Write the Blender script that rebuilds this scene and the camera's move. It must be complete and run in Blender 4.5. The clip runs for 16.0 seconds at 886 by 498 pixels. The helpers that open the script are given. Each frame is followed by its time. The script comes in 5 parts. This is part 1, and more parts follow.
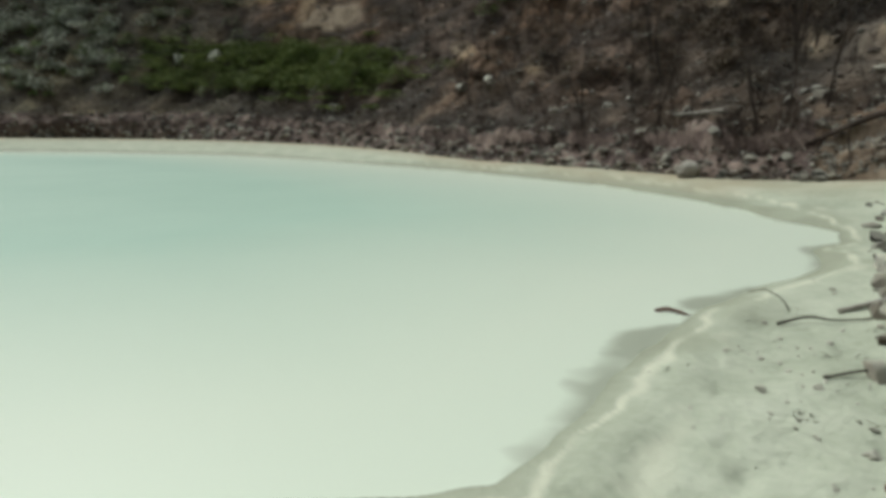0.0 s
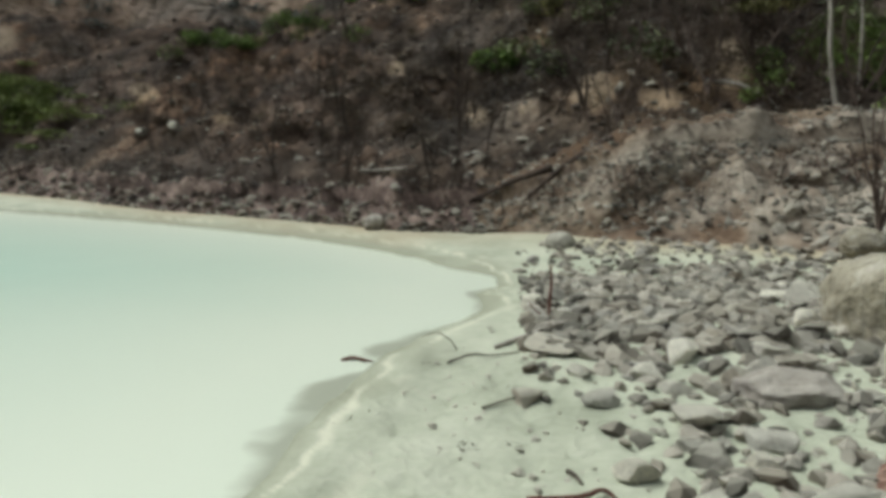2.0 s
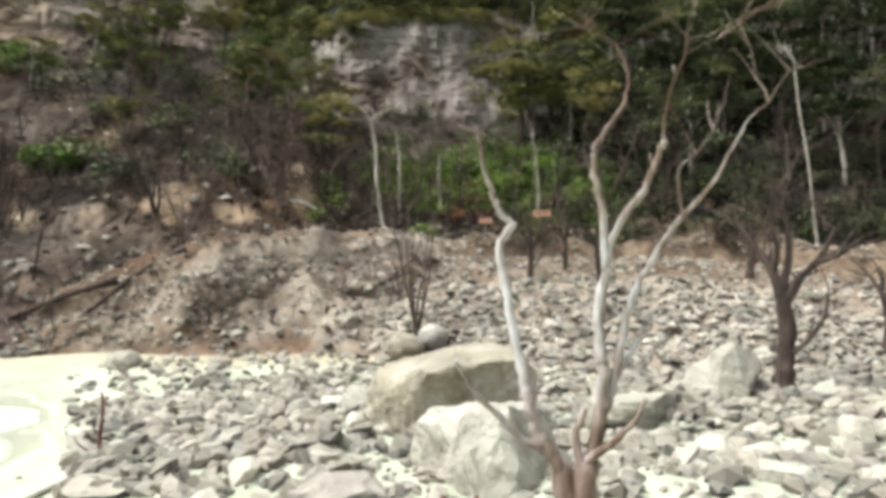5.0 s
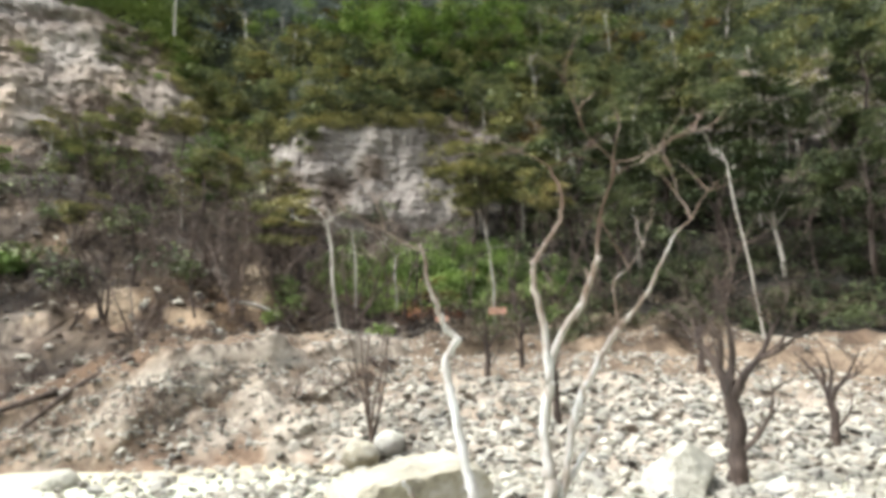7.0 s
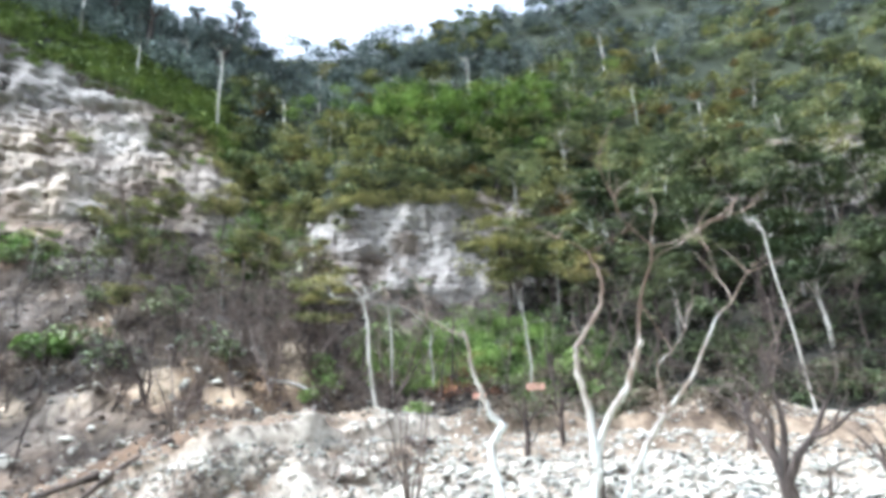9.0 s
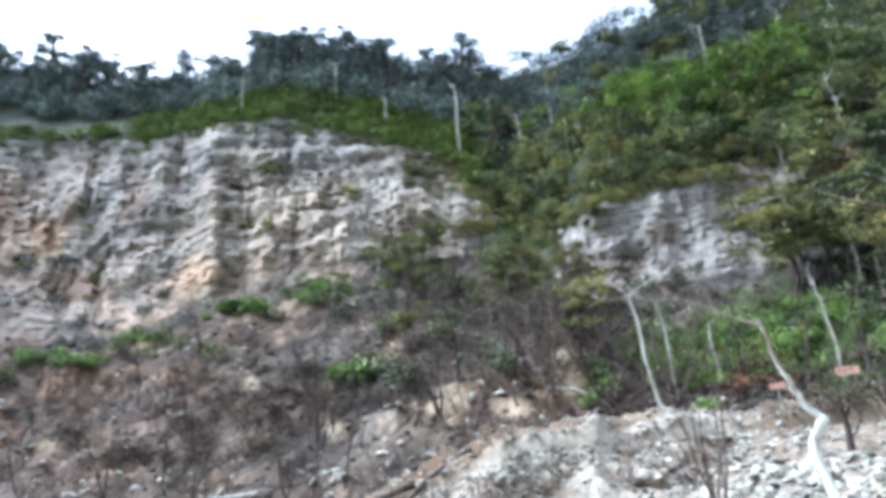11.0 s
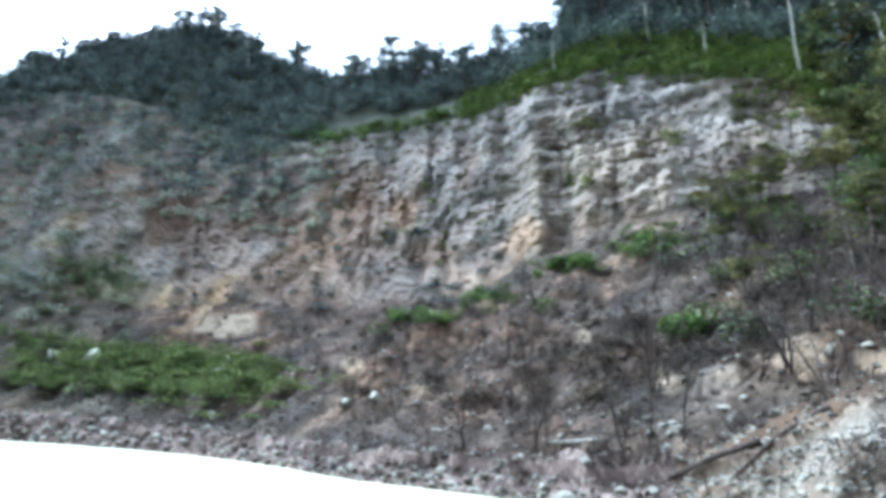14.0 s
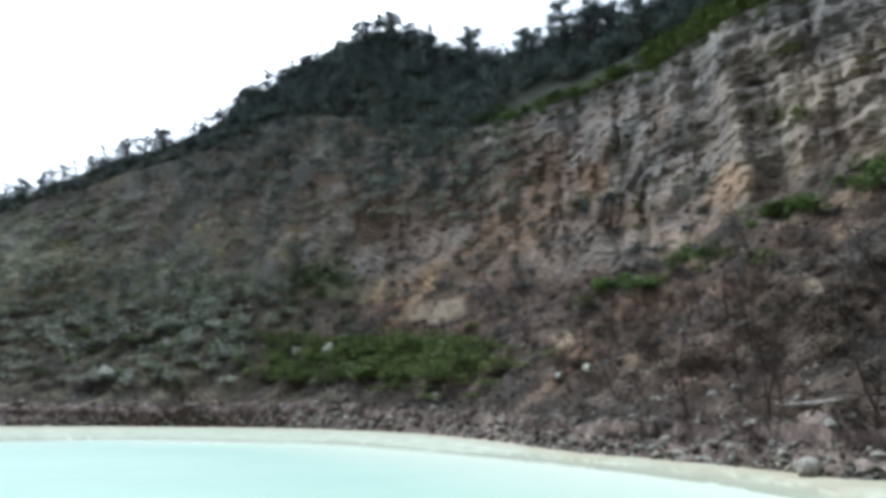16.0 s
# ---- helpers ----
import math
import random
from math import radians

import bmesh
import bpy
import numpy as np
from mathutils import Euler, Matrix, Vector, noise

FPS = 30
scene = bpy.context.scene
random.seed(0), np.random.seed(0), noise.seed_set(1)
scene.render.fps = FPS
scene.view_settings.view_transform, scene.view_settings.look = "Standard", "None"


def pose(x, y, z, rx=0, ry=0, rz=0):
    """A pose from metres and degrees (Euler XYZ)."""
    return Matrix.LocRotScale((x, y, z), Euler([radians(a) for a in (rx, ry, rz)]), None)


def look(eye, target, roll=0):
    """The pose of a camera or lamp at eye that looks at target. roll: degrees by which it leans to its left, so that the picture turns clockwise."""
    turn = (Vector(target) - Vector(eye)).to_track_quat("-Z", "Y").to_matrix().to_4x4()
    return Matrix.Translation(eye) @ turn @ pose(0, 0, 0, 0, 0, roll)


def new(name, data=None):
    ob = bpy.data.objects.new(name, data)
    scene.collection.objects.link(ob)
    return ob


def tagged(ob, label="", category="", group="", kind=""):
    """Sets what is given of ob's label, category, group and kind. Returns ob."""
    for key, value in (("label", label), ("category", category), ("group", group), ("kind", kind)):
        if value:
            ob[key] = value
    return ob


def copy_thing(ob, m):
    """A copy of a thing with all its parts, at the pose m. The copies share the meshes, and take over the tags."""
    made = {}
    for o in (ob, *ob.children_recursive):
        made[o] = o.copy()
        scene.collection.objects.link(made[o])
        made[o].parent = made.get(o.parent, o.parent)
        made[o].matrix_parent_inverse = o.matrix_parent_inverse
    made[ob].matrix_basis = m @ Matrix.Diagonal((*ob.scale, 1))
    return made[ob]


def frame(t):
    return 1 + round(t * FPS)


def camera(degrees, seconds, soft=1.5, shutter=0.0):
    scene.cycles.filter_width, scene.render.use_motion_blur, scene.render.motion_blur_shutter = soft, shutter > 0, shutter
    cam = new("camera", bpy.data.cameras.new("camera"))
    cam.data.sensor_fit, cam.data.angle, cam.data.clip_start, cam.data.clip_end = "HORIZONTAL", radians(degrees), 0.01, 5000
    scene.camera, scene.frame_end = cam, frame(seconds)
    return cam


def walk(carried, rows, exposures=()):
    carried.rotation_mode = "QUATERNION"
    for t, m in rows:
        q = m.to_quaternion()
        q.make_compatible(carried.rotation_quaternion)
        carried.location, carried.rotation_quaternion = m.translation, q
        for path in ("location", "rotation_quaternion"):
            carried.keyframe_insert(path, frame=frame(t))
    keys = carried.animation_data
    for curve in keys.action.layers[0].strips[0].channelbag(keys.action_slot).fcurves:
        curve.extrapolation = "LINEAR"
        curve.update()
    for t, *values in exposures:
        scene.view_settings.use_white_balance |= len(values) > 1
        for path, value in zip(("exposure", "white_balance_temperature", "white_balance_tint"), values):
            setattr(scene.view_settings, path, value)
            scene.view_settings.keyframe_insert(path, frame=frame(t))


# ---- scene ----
from mathutils.bvhtree import BVHTree

# ---------------- camera and its walk ----------------
cam = camera(68.15, 16.0, soft=4.4)
ROWS = (
    (0, -0.231, -0.044, 1.832, 48.58, -10.46, -0.58),
    (0.5, -0.240, -0.026, 1.837, 41.78, -8.71, 0.11),
    (1, -0.205, -0.023, 1.843, 36.38, -6.74, 0.79),
    (1.5, -0.180, -0.009, 1.858, 29.84, -5.83, 0.69),
    (2, -0.125, 0.017, 1.867, 22.38, -5.82, 1.43),
    (2.5, -0.082, 0.056, 1.869, 14.81, -5.49, 2.83),
    (3, -0.050, 0.049, 1.870, 7.36, -4.94, 1.08),
    (3.5, -0.026, 0.032, 1.894, -0.02, -3.31, 1.05),
    (4, 0.014, 0.021, 1.920, -5.30, -1.40, 1.84),
    (4.5, 0.075, 0.015, 1.933, -9.02, 1.78, 0.83),
    (5, 0.102, -0.024, 1.961, -12.60, 4.41, 0.83),
    (5.2, 0.111, -0.023, 1.963, -14.15, 5.16, 1.05),
    (7.3, 0.151, -0.212, 2.119, -16.48, 13.05, -0.71),
    (7.5, 0.143, -0.204, 2.134, -16.54, 13.07, -0.49),
    (8, 0.127, -0.240, 2.148, -16.84, 15.64, -1.21),
    (8.2, 0.115, -0.262, 2.152, -16.53, 16.68, -1.35),
    (10.3, -0.059, -0.424, 2.172, 0.11, 20.28, -1.91),
    (10.5, -0.064, -0.431, 2.177, 3.33, 20.16, -2.35),
    (11, -0.072, -0.447, 2.161, 9.79, 20.20, -2.60),
    (11.5, -0.003, -0.453, 2.105, 14.66, 19.87, -2.82),
    (12, 0.024, -0.455, 2.092, 19.83, 18.88, -2.50),
    (12.5, 0.061, -0.416, 2.065, 26.39, 17.84, -1.65),
    (13, 0.099, -0.365, 2.057, 30.27, 17.32, 0.53),
    (13.5, 0.147, -0.278, 2.069, 34.68, 16.91, 2.71),
    (14, 0.192, -0.234, 2.053, 39.39, 16.50, 1.93),
    (14.5, 0.232, -0.192, 2.040, 43.52, 15.67, 0.81),
    (15, 0.294, -0.145, 2.079, 47.65, 14.92, 0.13),
    (15.5, 0.357, -0.164, 2.081, 51.95, 14.76, 0.11),
    (16, 0.366, -0.185, 2.093, 57.08, 14.17, -0.91),
)


def ahead(x, y, z, yaw, pitch, roll):
    a, p = radians(yaw), radians(pitch)
    way = Vector((-math.sin(a) * math.cos(p), math.cos(a) * math.cos(p), math.sin(p)))
    return look(Vector((x, y, z)), Vector((x, y, z)) + way, roll)


EXPOSURES = ((0, -0.46, 6300, 2), (1.5, -0.4, 6300, 3), (2.5, -0.15, 6400, 6), (3.5, 0.16, 6500, 9), (5.0, 0.85, 6450, 10), (7.3, 1.6, 6200, 9), (8.2, 2.1, 5700, 8), (10.5, 1.85, 5150, 8), (12.0, 1.6, 5050, 8), (13.5, 1.62, 4950, 4), (14.3, 1.35, 4900, 3), (15.2, 0.86, 5050, 3), (16.0, 0.38, 5450, 6))
walk(cam, [(row[0], ahead(*row[1:])) for row in ROWS], EXPOSURES)

# ---------------- world and sun: bright thin overcast ----------------
SUN_EL, SUN_AZ = radians(55), radians(-85)
world = bpy.data.worlds.new("overcast_sky")
scene.world = world
world.use_nodes = True
wn, wl = world.node_tree.nodes, world.node_tree.links
sky = wn.new("ShaderNodeTexSky")
sky.sky_type, sky.sun_disc = "NISHITA", False
sky.sun_elevation, sky.sun_rotation = SUN_EL, SUN_AZ
sky.air_density, sky.dust_density, sky.ozone_density = 1.0, 6.0, 1.0
grey = wn.new("ShaderNodeHueSaturation")
grey.inputs["Saturation"].default_value = 0.25
wl.new(sky.outputs[0], grey.inputs["Color"])
wl.new(grey.outputs[0], wn["Background"].inputs["Color"])
wn["Background"].inputs["Strength"].default_value = 0.15
sun_data = bpy.data.lights.new("sun", "SUN")
sun_data.energy, sun_data.angle, sun_data.color = 2.1, radians(28), (1.0, 0.96, 0.9)
sun = new("sun", sun_data)
sun_way = Vector((math.sin(SUN_AZ) * math.cos(SUN_EL), math.cos(SUN_AZ) * math.cos(SUN_EL), math.sin(SUN_EL)))
sun.matrix_world = look(sun_way * 200, (0, 0, 0))


# ---------------- materials ----------------
def material(name, stops, scale=1.0, fine=8.0, rough=0.9, bump=0.3, bump_scale=None, vary="", spread=0.3, detail=9.0,
             stretch=(1, 1, 1), grime=(), spec=0.3, cells=None, dust=None):
    """Colours mixed by noise at two scales, with fine relief. vary: a tint by object or by island."""
    m = bpy.data.materials.new(name)
    m.use_nodes = True
    n, l = m.node_tree.nodes, m.node_tree.links
    b = n["Principled BSDF"]
    b.inputs["Specular IOR Level"].default_value = spec
    co = n.new("ShaderNodeTexCoord")
    mp = n.new("ShaderNodeMapping")
    mp.inputs["Scale"].default_value = stretch
    l.new(co.outputs["Object"], mp.inputs["Vector"])
    big = n.new("ShaderNodeTexNoise")
    big.inputs["Scale"].default_value, big.inputs["Detail"].default_value = scale, detail
    big.inputs["Roughness"].default_value = 0.62
    l.new(mp.outputs[0], big.inputs["Vector"])
    small = n.new("ShaderNodeTexNoise")
    small.inputs["Scale"].default_value, small.inputs["Detail"].default_value = scale * fine, 6
    l.new(mp.outputs[0], small.inputs["Vector"])
    mixv = n.new("ShaderNodeMath")
    mixv.operation = "MULTIPLY_ADD"
    l.new(small.outputs["Fac"], mixv.inputs[0])
    mixv.inputs[1].default_value = 0.45
    half = n.new("ShaderNodeMath")
    half.operation = "MULTIPLY_ADD"
    l.new(big.outputs["Fac"], half.inputs[0])
    half.inputs[1].default_value, half.inputs[2].default_value = 1.3, -0.375
    l.new(half.outputs[0], mixv.inputs[2])
    ramp = n.new("ShaderNodeValToRGB")
    e = ramp.color_ramp.elements
    while len(e) < len(stops):
        e.new(0.5)
    for k, (at, colour) in enumerate(stops):
        e[k].position, e[k].color = at, (*colour, 1)
    l.new(mixv.outputs[0], ramp.inputs[0])
    out = ramp.outputs[0]
    if vary:
        if vary in ("object", "stones"):
            src = n.new("ShaderNodeObjectInfo").outputs["Random"]
        else:
            src = n.new("ShaderNodeNewGeometry").outputs["Random Per Island"]
        if vary in ("rocks", "stones"):
            # each stone its own kind: dark, brown, grey or bleached
            tint = n.new("ShaderNodeValToRGB")
            te = tint.color_ramp.elements
            for _ in range(3):
                te.new(0.5)
            for k, (at, colour) in enumerate(((0.0, (0.36, 0.37, 0.41)), (0.28, (0.72, 0.61, 0.52)), (0.5, (0.82, 0.84, 0.88)), (0.75, (1.1, 1.07, 0.98)), (1.0, (1.3, 1.28, 1.22)))):
                te[k].position, te[k].color = at, (*colour, 1)
            if vary == "stones":
                te[0].color, te[1].color, te[2].color = (0.5, 0.51, 0.55, 1), (0.86, 0.77, 0.68, 1), (0.98, 0.99, 1.0, 1)
            l.new(src, tint.inputs[0])
            mul = n.new("ShaderNodeMix")
            mul.data_type, mul.blend_type = "RGBA", "MULTIPLY"
            mul.inputs[0].default_value = 1.0
            l.new(out, mul.inputs[6])
            l.new(tint.outputs[0], mul.inputs[7])
            out = mul.outputs[2]
        rng = n.new("ShaderNodeMapRange")
        rng.inputs["To Min"].default_value, rng.inputs["To Max"].default_value = 1 - spread, 1 + spread
        l.new(src, rng.inputs["Value"])
        hsv = n.new("ShaderNodeHueSaturation")
        l.new(rng.outputs[0], hsv.inputs["Value"])
        l.new(out, hsv.inputs["Color"])
        out = hsv.outputs[0]
    height = mixv.outputs[0]
    if cells:
        # broken blocks: a tone for each and dark joints between them
        size, squash, tone, joint = cells
        warp = n.new("ShaderNodeMix")
        warp.data_type = "VECTOR"
        warp.inputs[0].default_value = 0.12 / size
        l.new(co.outputs["Object"], warp.inputs[4])
        l.new(big.outputs["Color"], warp.inputs[5])
        mp2 = n.new("ShaderNodeMapping")
        mp2.inputs["Scale"].default_value = squash
        l.new(warp.outputs[1], mp2.inputs["Vector"])
        cell, edge = n.new("ShaderNodeTexVoronoi"), n.new("ShaderNodeTexVoronoi")
        edge.feature = "DISTANCE_TO_EDGE"
        for v in (cell, edge):
            v.inputs["Scale"].default_value = size
            l.new(mp2.outputs[0], v.inputs["Vector"])
        bw = n.new("ShaderNodeRGBToBW")
        l.new(cell.outputs["Color"], bw.inputs[0])
        lift = n.new("ShaderNodeMapRange")
        lift.inputs["To Min"].default_value, lift.inputs["To Max"].default_value = 1 - tone, 1 + tone
        l.new(bw.outputs[0], lift.inputs["Value"])
        gap = n.new("ShaderNodeMapRange")
        gap.inputs["From Max"].default_value, gap.inputs["To Min"].default_value = 0.12, 1 - joint
        l.new(edge.outputs["Distance"], gap.inputs["Value"])
        both = n.new("ShaderNodeMath")
        both.operation = "MULTIPLY"
        l.new(lift.outputs[0], both.inputs[0])
        l.new(gap.outputs[0], both.inputs[1])
        hs = n.new("ShaderNodeHueSaturation")
        l.new(both.outputs[0], hs.inputs["Value"])
        l.new(out, hs.inputs["Color"])
        out = hs.outputs[0]
        add = n.new("ShaderNodeMath")
        add.operation = "MULTIPLY_ADD"
        l.new(both.outputs[0], add.inputs[0])
        add.inputs[1].default_value = 0.8
        l.new(mixv.outputs[0], add.inputs[2])
        height = add.outputs[0]
    if dust:
        # fine sediment that has settled on upward faces
        colour, amount = dust
        geo_n, sep, up = n.new("ShaderNodeNewGeometry"), n.new("ShaderNodeSeparateXYZ"), n.new("ShaderNodeMapRange")
        l.new(geo_n.outputs["Normal"], sep.inputs[0])
        l.new(sep.outputs["Z"], up.inputs["Value"])
        up.inputs["From Min"].default_value, up.inputs["From Max"].default_value, up.inputs["To Max"].default_value = -0.25, 0.9, amount
        mx = n.new("ShaderNodeMix")
        mx.data_type = "RGBA"
        mx.inputs[7].default_value = (*colour, 1)
        l.new(up.outputs[0], mx.inputs[0])
        l.new(out, mx.inputs[6])
        out = mx.outputs[2]
    for colour, attribute, low, high in grime:
        at = n.new("ShaderNodeAttribute")
        at.attribute_name = attribute
        rg = n.new("ShaderNodeMapRange")
        rg.inputs["From Min"].default_value, rg.inputs["From Max"].default_value = low, high
        l.new(at.outputs["Fac"], rg.inputs["Value"])
        mx = n.new("ShaderNodeMix")
        mx.data_type, mx.blend_type = "RGBA", "MIX" if attribute in ("shore", "edge", "crust", "tan", "scar") else "MULTIPLY"
        mx.inputs[7].default_value = (*colour, 1)
        l.new(rg.outputs[0], mx.inputs[0])
        l.new(out, mx.inputs[6])
        out = mx.outputs[2]
    l.new(out, b.inputs["Base Color"])
    b.inputs["Roughness"].default_value = rough
    if bump:
        bp = n.new("ShaderNodeBump")
        bp.inputs["Strength"].default_value = bump
        bp.inputs["Distance"].default_value = bump_scale or 0.3 / scale
        l.new(height, bp.inputs["Height"])
        l.new(bp.outputs[0], b.inputs["Normal"])
    return m


def leaf_material(name, dark, light, spread=0.15):
    """Leaf colours in patches as wide as a crown, a shift of hue for each tree and a small one for each leaf."""
    m = material(name, ((0.40, dark), (0.60, light)), scale=0.45, fine=5, rough=0.8, bump=0, vary="island", spread=spread, spec=0.12)
    n, l = m.node_tree.nodes, m.node_tree.links
    info, hue, val, hsv = (n.new(k) for k in ("ShaderNodeObjectInfo", "ShaderNodeMapRange", "ShaderNodeMapRange", "ShaderNodeHueSaturation"))
    hue.inputs["To Min"].default_value, hue.inputs["To Max"].default_value = 0.465, 0.515
    val.inputs["From Min"].default_value, val.inputs["From Max"].default_value = 1.0, 0.0
    val.inputs["To Min"].default_value, val.inputs["To Max"].default_value = 0.75, 1.2
    l.new(info.outputs["Random"], hue.inputs["Value"])
    l.new(info.outputs["Random"], val.inputs["Value"])
    l.new(hue.outputs[0], hsv.inputs["Hue"])
    l.new(val.outputs[0], hsv.inputs["Value"])
    base = n["Principled BSDF"].inputs["Base Color"]
    l.new(base.links[0].from_socket, hsv.inputs["Color"])
    l.new(hsv.outputs[0], base)
    return m


SAND = material("pale_sulphur_sand", ((0.25, (0.317, 0.348, 0.264)), (0.5, (0.416, 0.451, 0.350)), (0.8, (0.517, 0.550, 0.446))), 0.9, 14, 0.85, 0.8, 0.07,
                grime=(((0.30, 0.32, 0.24), "edge", 0.5, -0.1), ((0.56, 0.58, 0.46), "crust", 0.2, 0.9), ((0.36, 0.30, 0.20), "tan", 0.0, 1.0)))
STAINS = (((1.1, 1.2, 0.92), "moss", 0.1, 1.0), ((1.3, 1.2, 1.04), "ochre", 0.1, 0.9), ((1.08, 0.90, 0.80), "rust", 0.0, 1.0), ((1.45, 1.43, 1.4), "pale", 0.1, 1.0), ((1.65, 1.5, 1.3), "earth", 0.0, 1.0), ((0.30, 0.34, 0.28), "wooded_dark", 0.0, 1.0), ((0.265, 0.21, 0.148), "scar", 0.15, 0.75), ((1.0, 0.91, 0.80), "grain", 0.35, 0.8), ((0.58, 0.51, 0.46), "weathered", 0.1, 0.9))
# the last tint holds brown earth and the shade painted into the scoops
BANK = material("eroded_gravel", ((0.30, (0.122, 0.100, 0.078)), (0.45, (0.232, 0.200, 0.161)), (0.58, (0.335, 0.299, 0.244)), (0.8, (0.465, 0.427, 0.362))), 0.55, 9, 0.95, 0.8, 0.14, grime=(((0.62, 0.50, 0.42), "layer", 0.0, 1.0), ((0.55, 0.47, 0.40), "soil", 0.0, 1.0), ((0.58, 0.49, 0.42), "shaded_soil", 0.1, 1.0)), cells=(2.6, (1, 1, 1), 0.12, 0.12))
SHOREBANK = material("burnt_rubble_bank", ((0.28, (0.048, 0.032, 0.029)), (0.48, (0.117, 0.084, 0.072)), (0.70, (0.294, 0.231, 0.194))), 0.8, 9, 0.95, 0.8, 0.15)
TALUS = material("burnt_talus_soil", ((0.28, (0.016, 0.012, 0.009)), (0.44, (0.039, 0.032, 0.024)), (0.58, (0.070, 0.055, 0.043)), (0.76, (0.162, 0.140, 0.115))), 0.22, 14, 0.95, 0.9, 0.4, grime=STAINS, cells=(0.8, (1, 1, 1), 0.32, 0.32))
CLIFF = material("cliff_rock", ((0.24, (0.098, 0.087, 0.075)), (0.40, (0.178, 0.159, 0.141)), (0.54, (0.227, 0.206, 0.183)), (0.68, (0.278, 0.257, 0.229)), (0.85, (0.406, 0.383, 0.349))), 0.16, 7, 0.95, 0.6, 0.7, stretch=(1, 1, 0.75), grime=STAINS, cells=(0.5, (1, 1, 0.85), 0.14, 0.2))
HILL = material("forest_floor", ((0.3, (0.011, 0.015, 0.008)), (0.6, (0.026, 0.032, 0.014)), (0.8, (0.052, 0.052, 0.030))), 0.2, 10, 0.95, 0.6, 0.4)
STONE = material("grey_stone", ((0.25, (0.364, 0.359, 0.333)), (0.5, (0.666, 0.658, 0.605)), (0.78, (0.86, 0.85, 0.78))), 4.0, 7, 0.92, 1.0, 0.04, vary="stones", spread=0.25, dust=((0.56, 0.565, 0.47), 0.7))
RUBBLE = material("rubble_stone", ((0.25, (0.111, 0.105, 0.096)), (0.5, (0.197, 0.185, 0.171)), (0.78, (0.308, 0.296, 0.276))), 1.6, 7, 0.95, 0.5, 0.03, vary="rocks", spread=0.35, dust=((0.43, 0.43, 0.35), 0.4))
OCHRE = material("ochre_boulder_rock", ((0.28, (0.159, 0.145, 0.118)), (0.48, (0.330, 0.300, 0.222)), (0.75, (0.530, 0.519, 0.481))), 1.3, 7, 0.92, 1.0, 0.14, dust=((0.45, 0.44, 0.35), 0.45))
PALE = material("pale_boulder_rock", ((0.26, (0.242, 0.231, 0.198)), (0.46, (0.429, 0.418, 0.363)), (0.75, (0.616, 0.605, 0.539))), 1.3, 7, 0.92, 1.0, 0.14, dust=((0.47, 0.47, 0.39), 0.8))
PINK = material("pinkish_boulder_rock", ((0.28, (0.217, 0.197, 0.178)), (0.5, (0.352, 0.326, 0.299)), (0.75, (0.486, 0.473, 0.437))), 1.3, 7, 0.92, 0.8, 0.1, dust=((0.45, 0.44, 0.36), 0.4))
BAREBARK = material("bleached_bark", ((0.30, (0.15, 0.11, 0.085)), (0.42, (0.27, 0.235, 0.205)), (0.56, (0.44, 0.435, 0.425)), (0.8, (0.64, 0.65, 0.66))), 1.6, 8, 0.85, 0.6, 0.02, stretch=(1, 1, 0.25))
bn, bl = BAREBARK.node_tree.nodes, BAREBARK.node_tree.links
low_bark = bn.new("ShaderNodeMix")
low_bark.data_type, low_bark.blend_type = "RGBA", "MULTIPLY"
low_bark.inputs[7].default_value = (0.56, 0.43, 0.37, 1)
bco, bsep, bnoise, badd, brange = (bn.new(k) for k in ("ShaderNodeTexCoord", "ShaderNodeSeparateXYZ", "ShaderNodeTexNoise", "ShaderNodeMath", "ShaderNodeMapRange"))
badd.operation = "ADD"
bnoise.inputs["Scale"].default_value, bnoise.inputs["Detail"].default_value = 4.0, 4.0
brange.inputs["From Min"].default_value, brange.inputs["From Max"].default_value = 2.1, 1.5
bl.new(bco.outputs["Object"], bsep.inputs[0])
bl.new(bco.outputs["Object"], bnoise.inputs["Vector"])
bl.new(bsep.outputs["Z"], badd.inputs[0])
bl.new(bnoise.outputs["Fac"], badd.inputs[1])
bl.new(badd.outputs[0], brange.inputs["Value"])
bl.new(brange.outputs[0], low_bark.inputs[0])
shader = bn["Principled BSDF"].inputs["Base Color"]
bl.new(shader.links[0].from_socket, low_bark.inputs[6])
bl.new(low_bark.outputs[2], shader)
top_bark, trange = bn.new("ShaderNodeMix"), bn.new("ShaderNodeMapRange")
top_bark.data_type, top_bark.blend_type = "RGBA", "MULTIPLY"
top_bark.inputs[7].default_value = (0.42, 0.33, 0.28, 1)
trange.inputs["From Min"].default_value, trange.inputs["From Max"].default_value = 3.45, 3.8
bl.new(badd.outputs[0], trange.inputs["Value"])
bl.new(trange.outputs[0], top_bark.inputs[0])
bl.new(low_bark.outputs[2], top_bark.inputs[6])
bl.new(top_bark.outputs[2], shader)
DARKBARK = material("charred_bark", ((0.3, (0.028, 0.022, 0.019)), (0.7, (0.095, 0.072, 0.06))), 3, 6, 0.95, 0.5, 0.03, stretch=(1, 1, 0.3))
PALEBARK = material("pale_bark", ((0.3, (0.22, 0.20, 0.17)), (0.7, (0.50, 0.48, 0.43))), 2, 6, 0.9, 0.4, 0.03, stretch=(1, 1, 0.3))
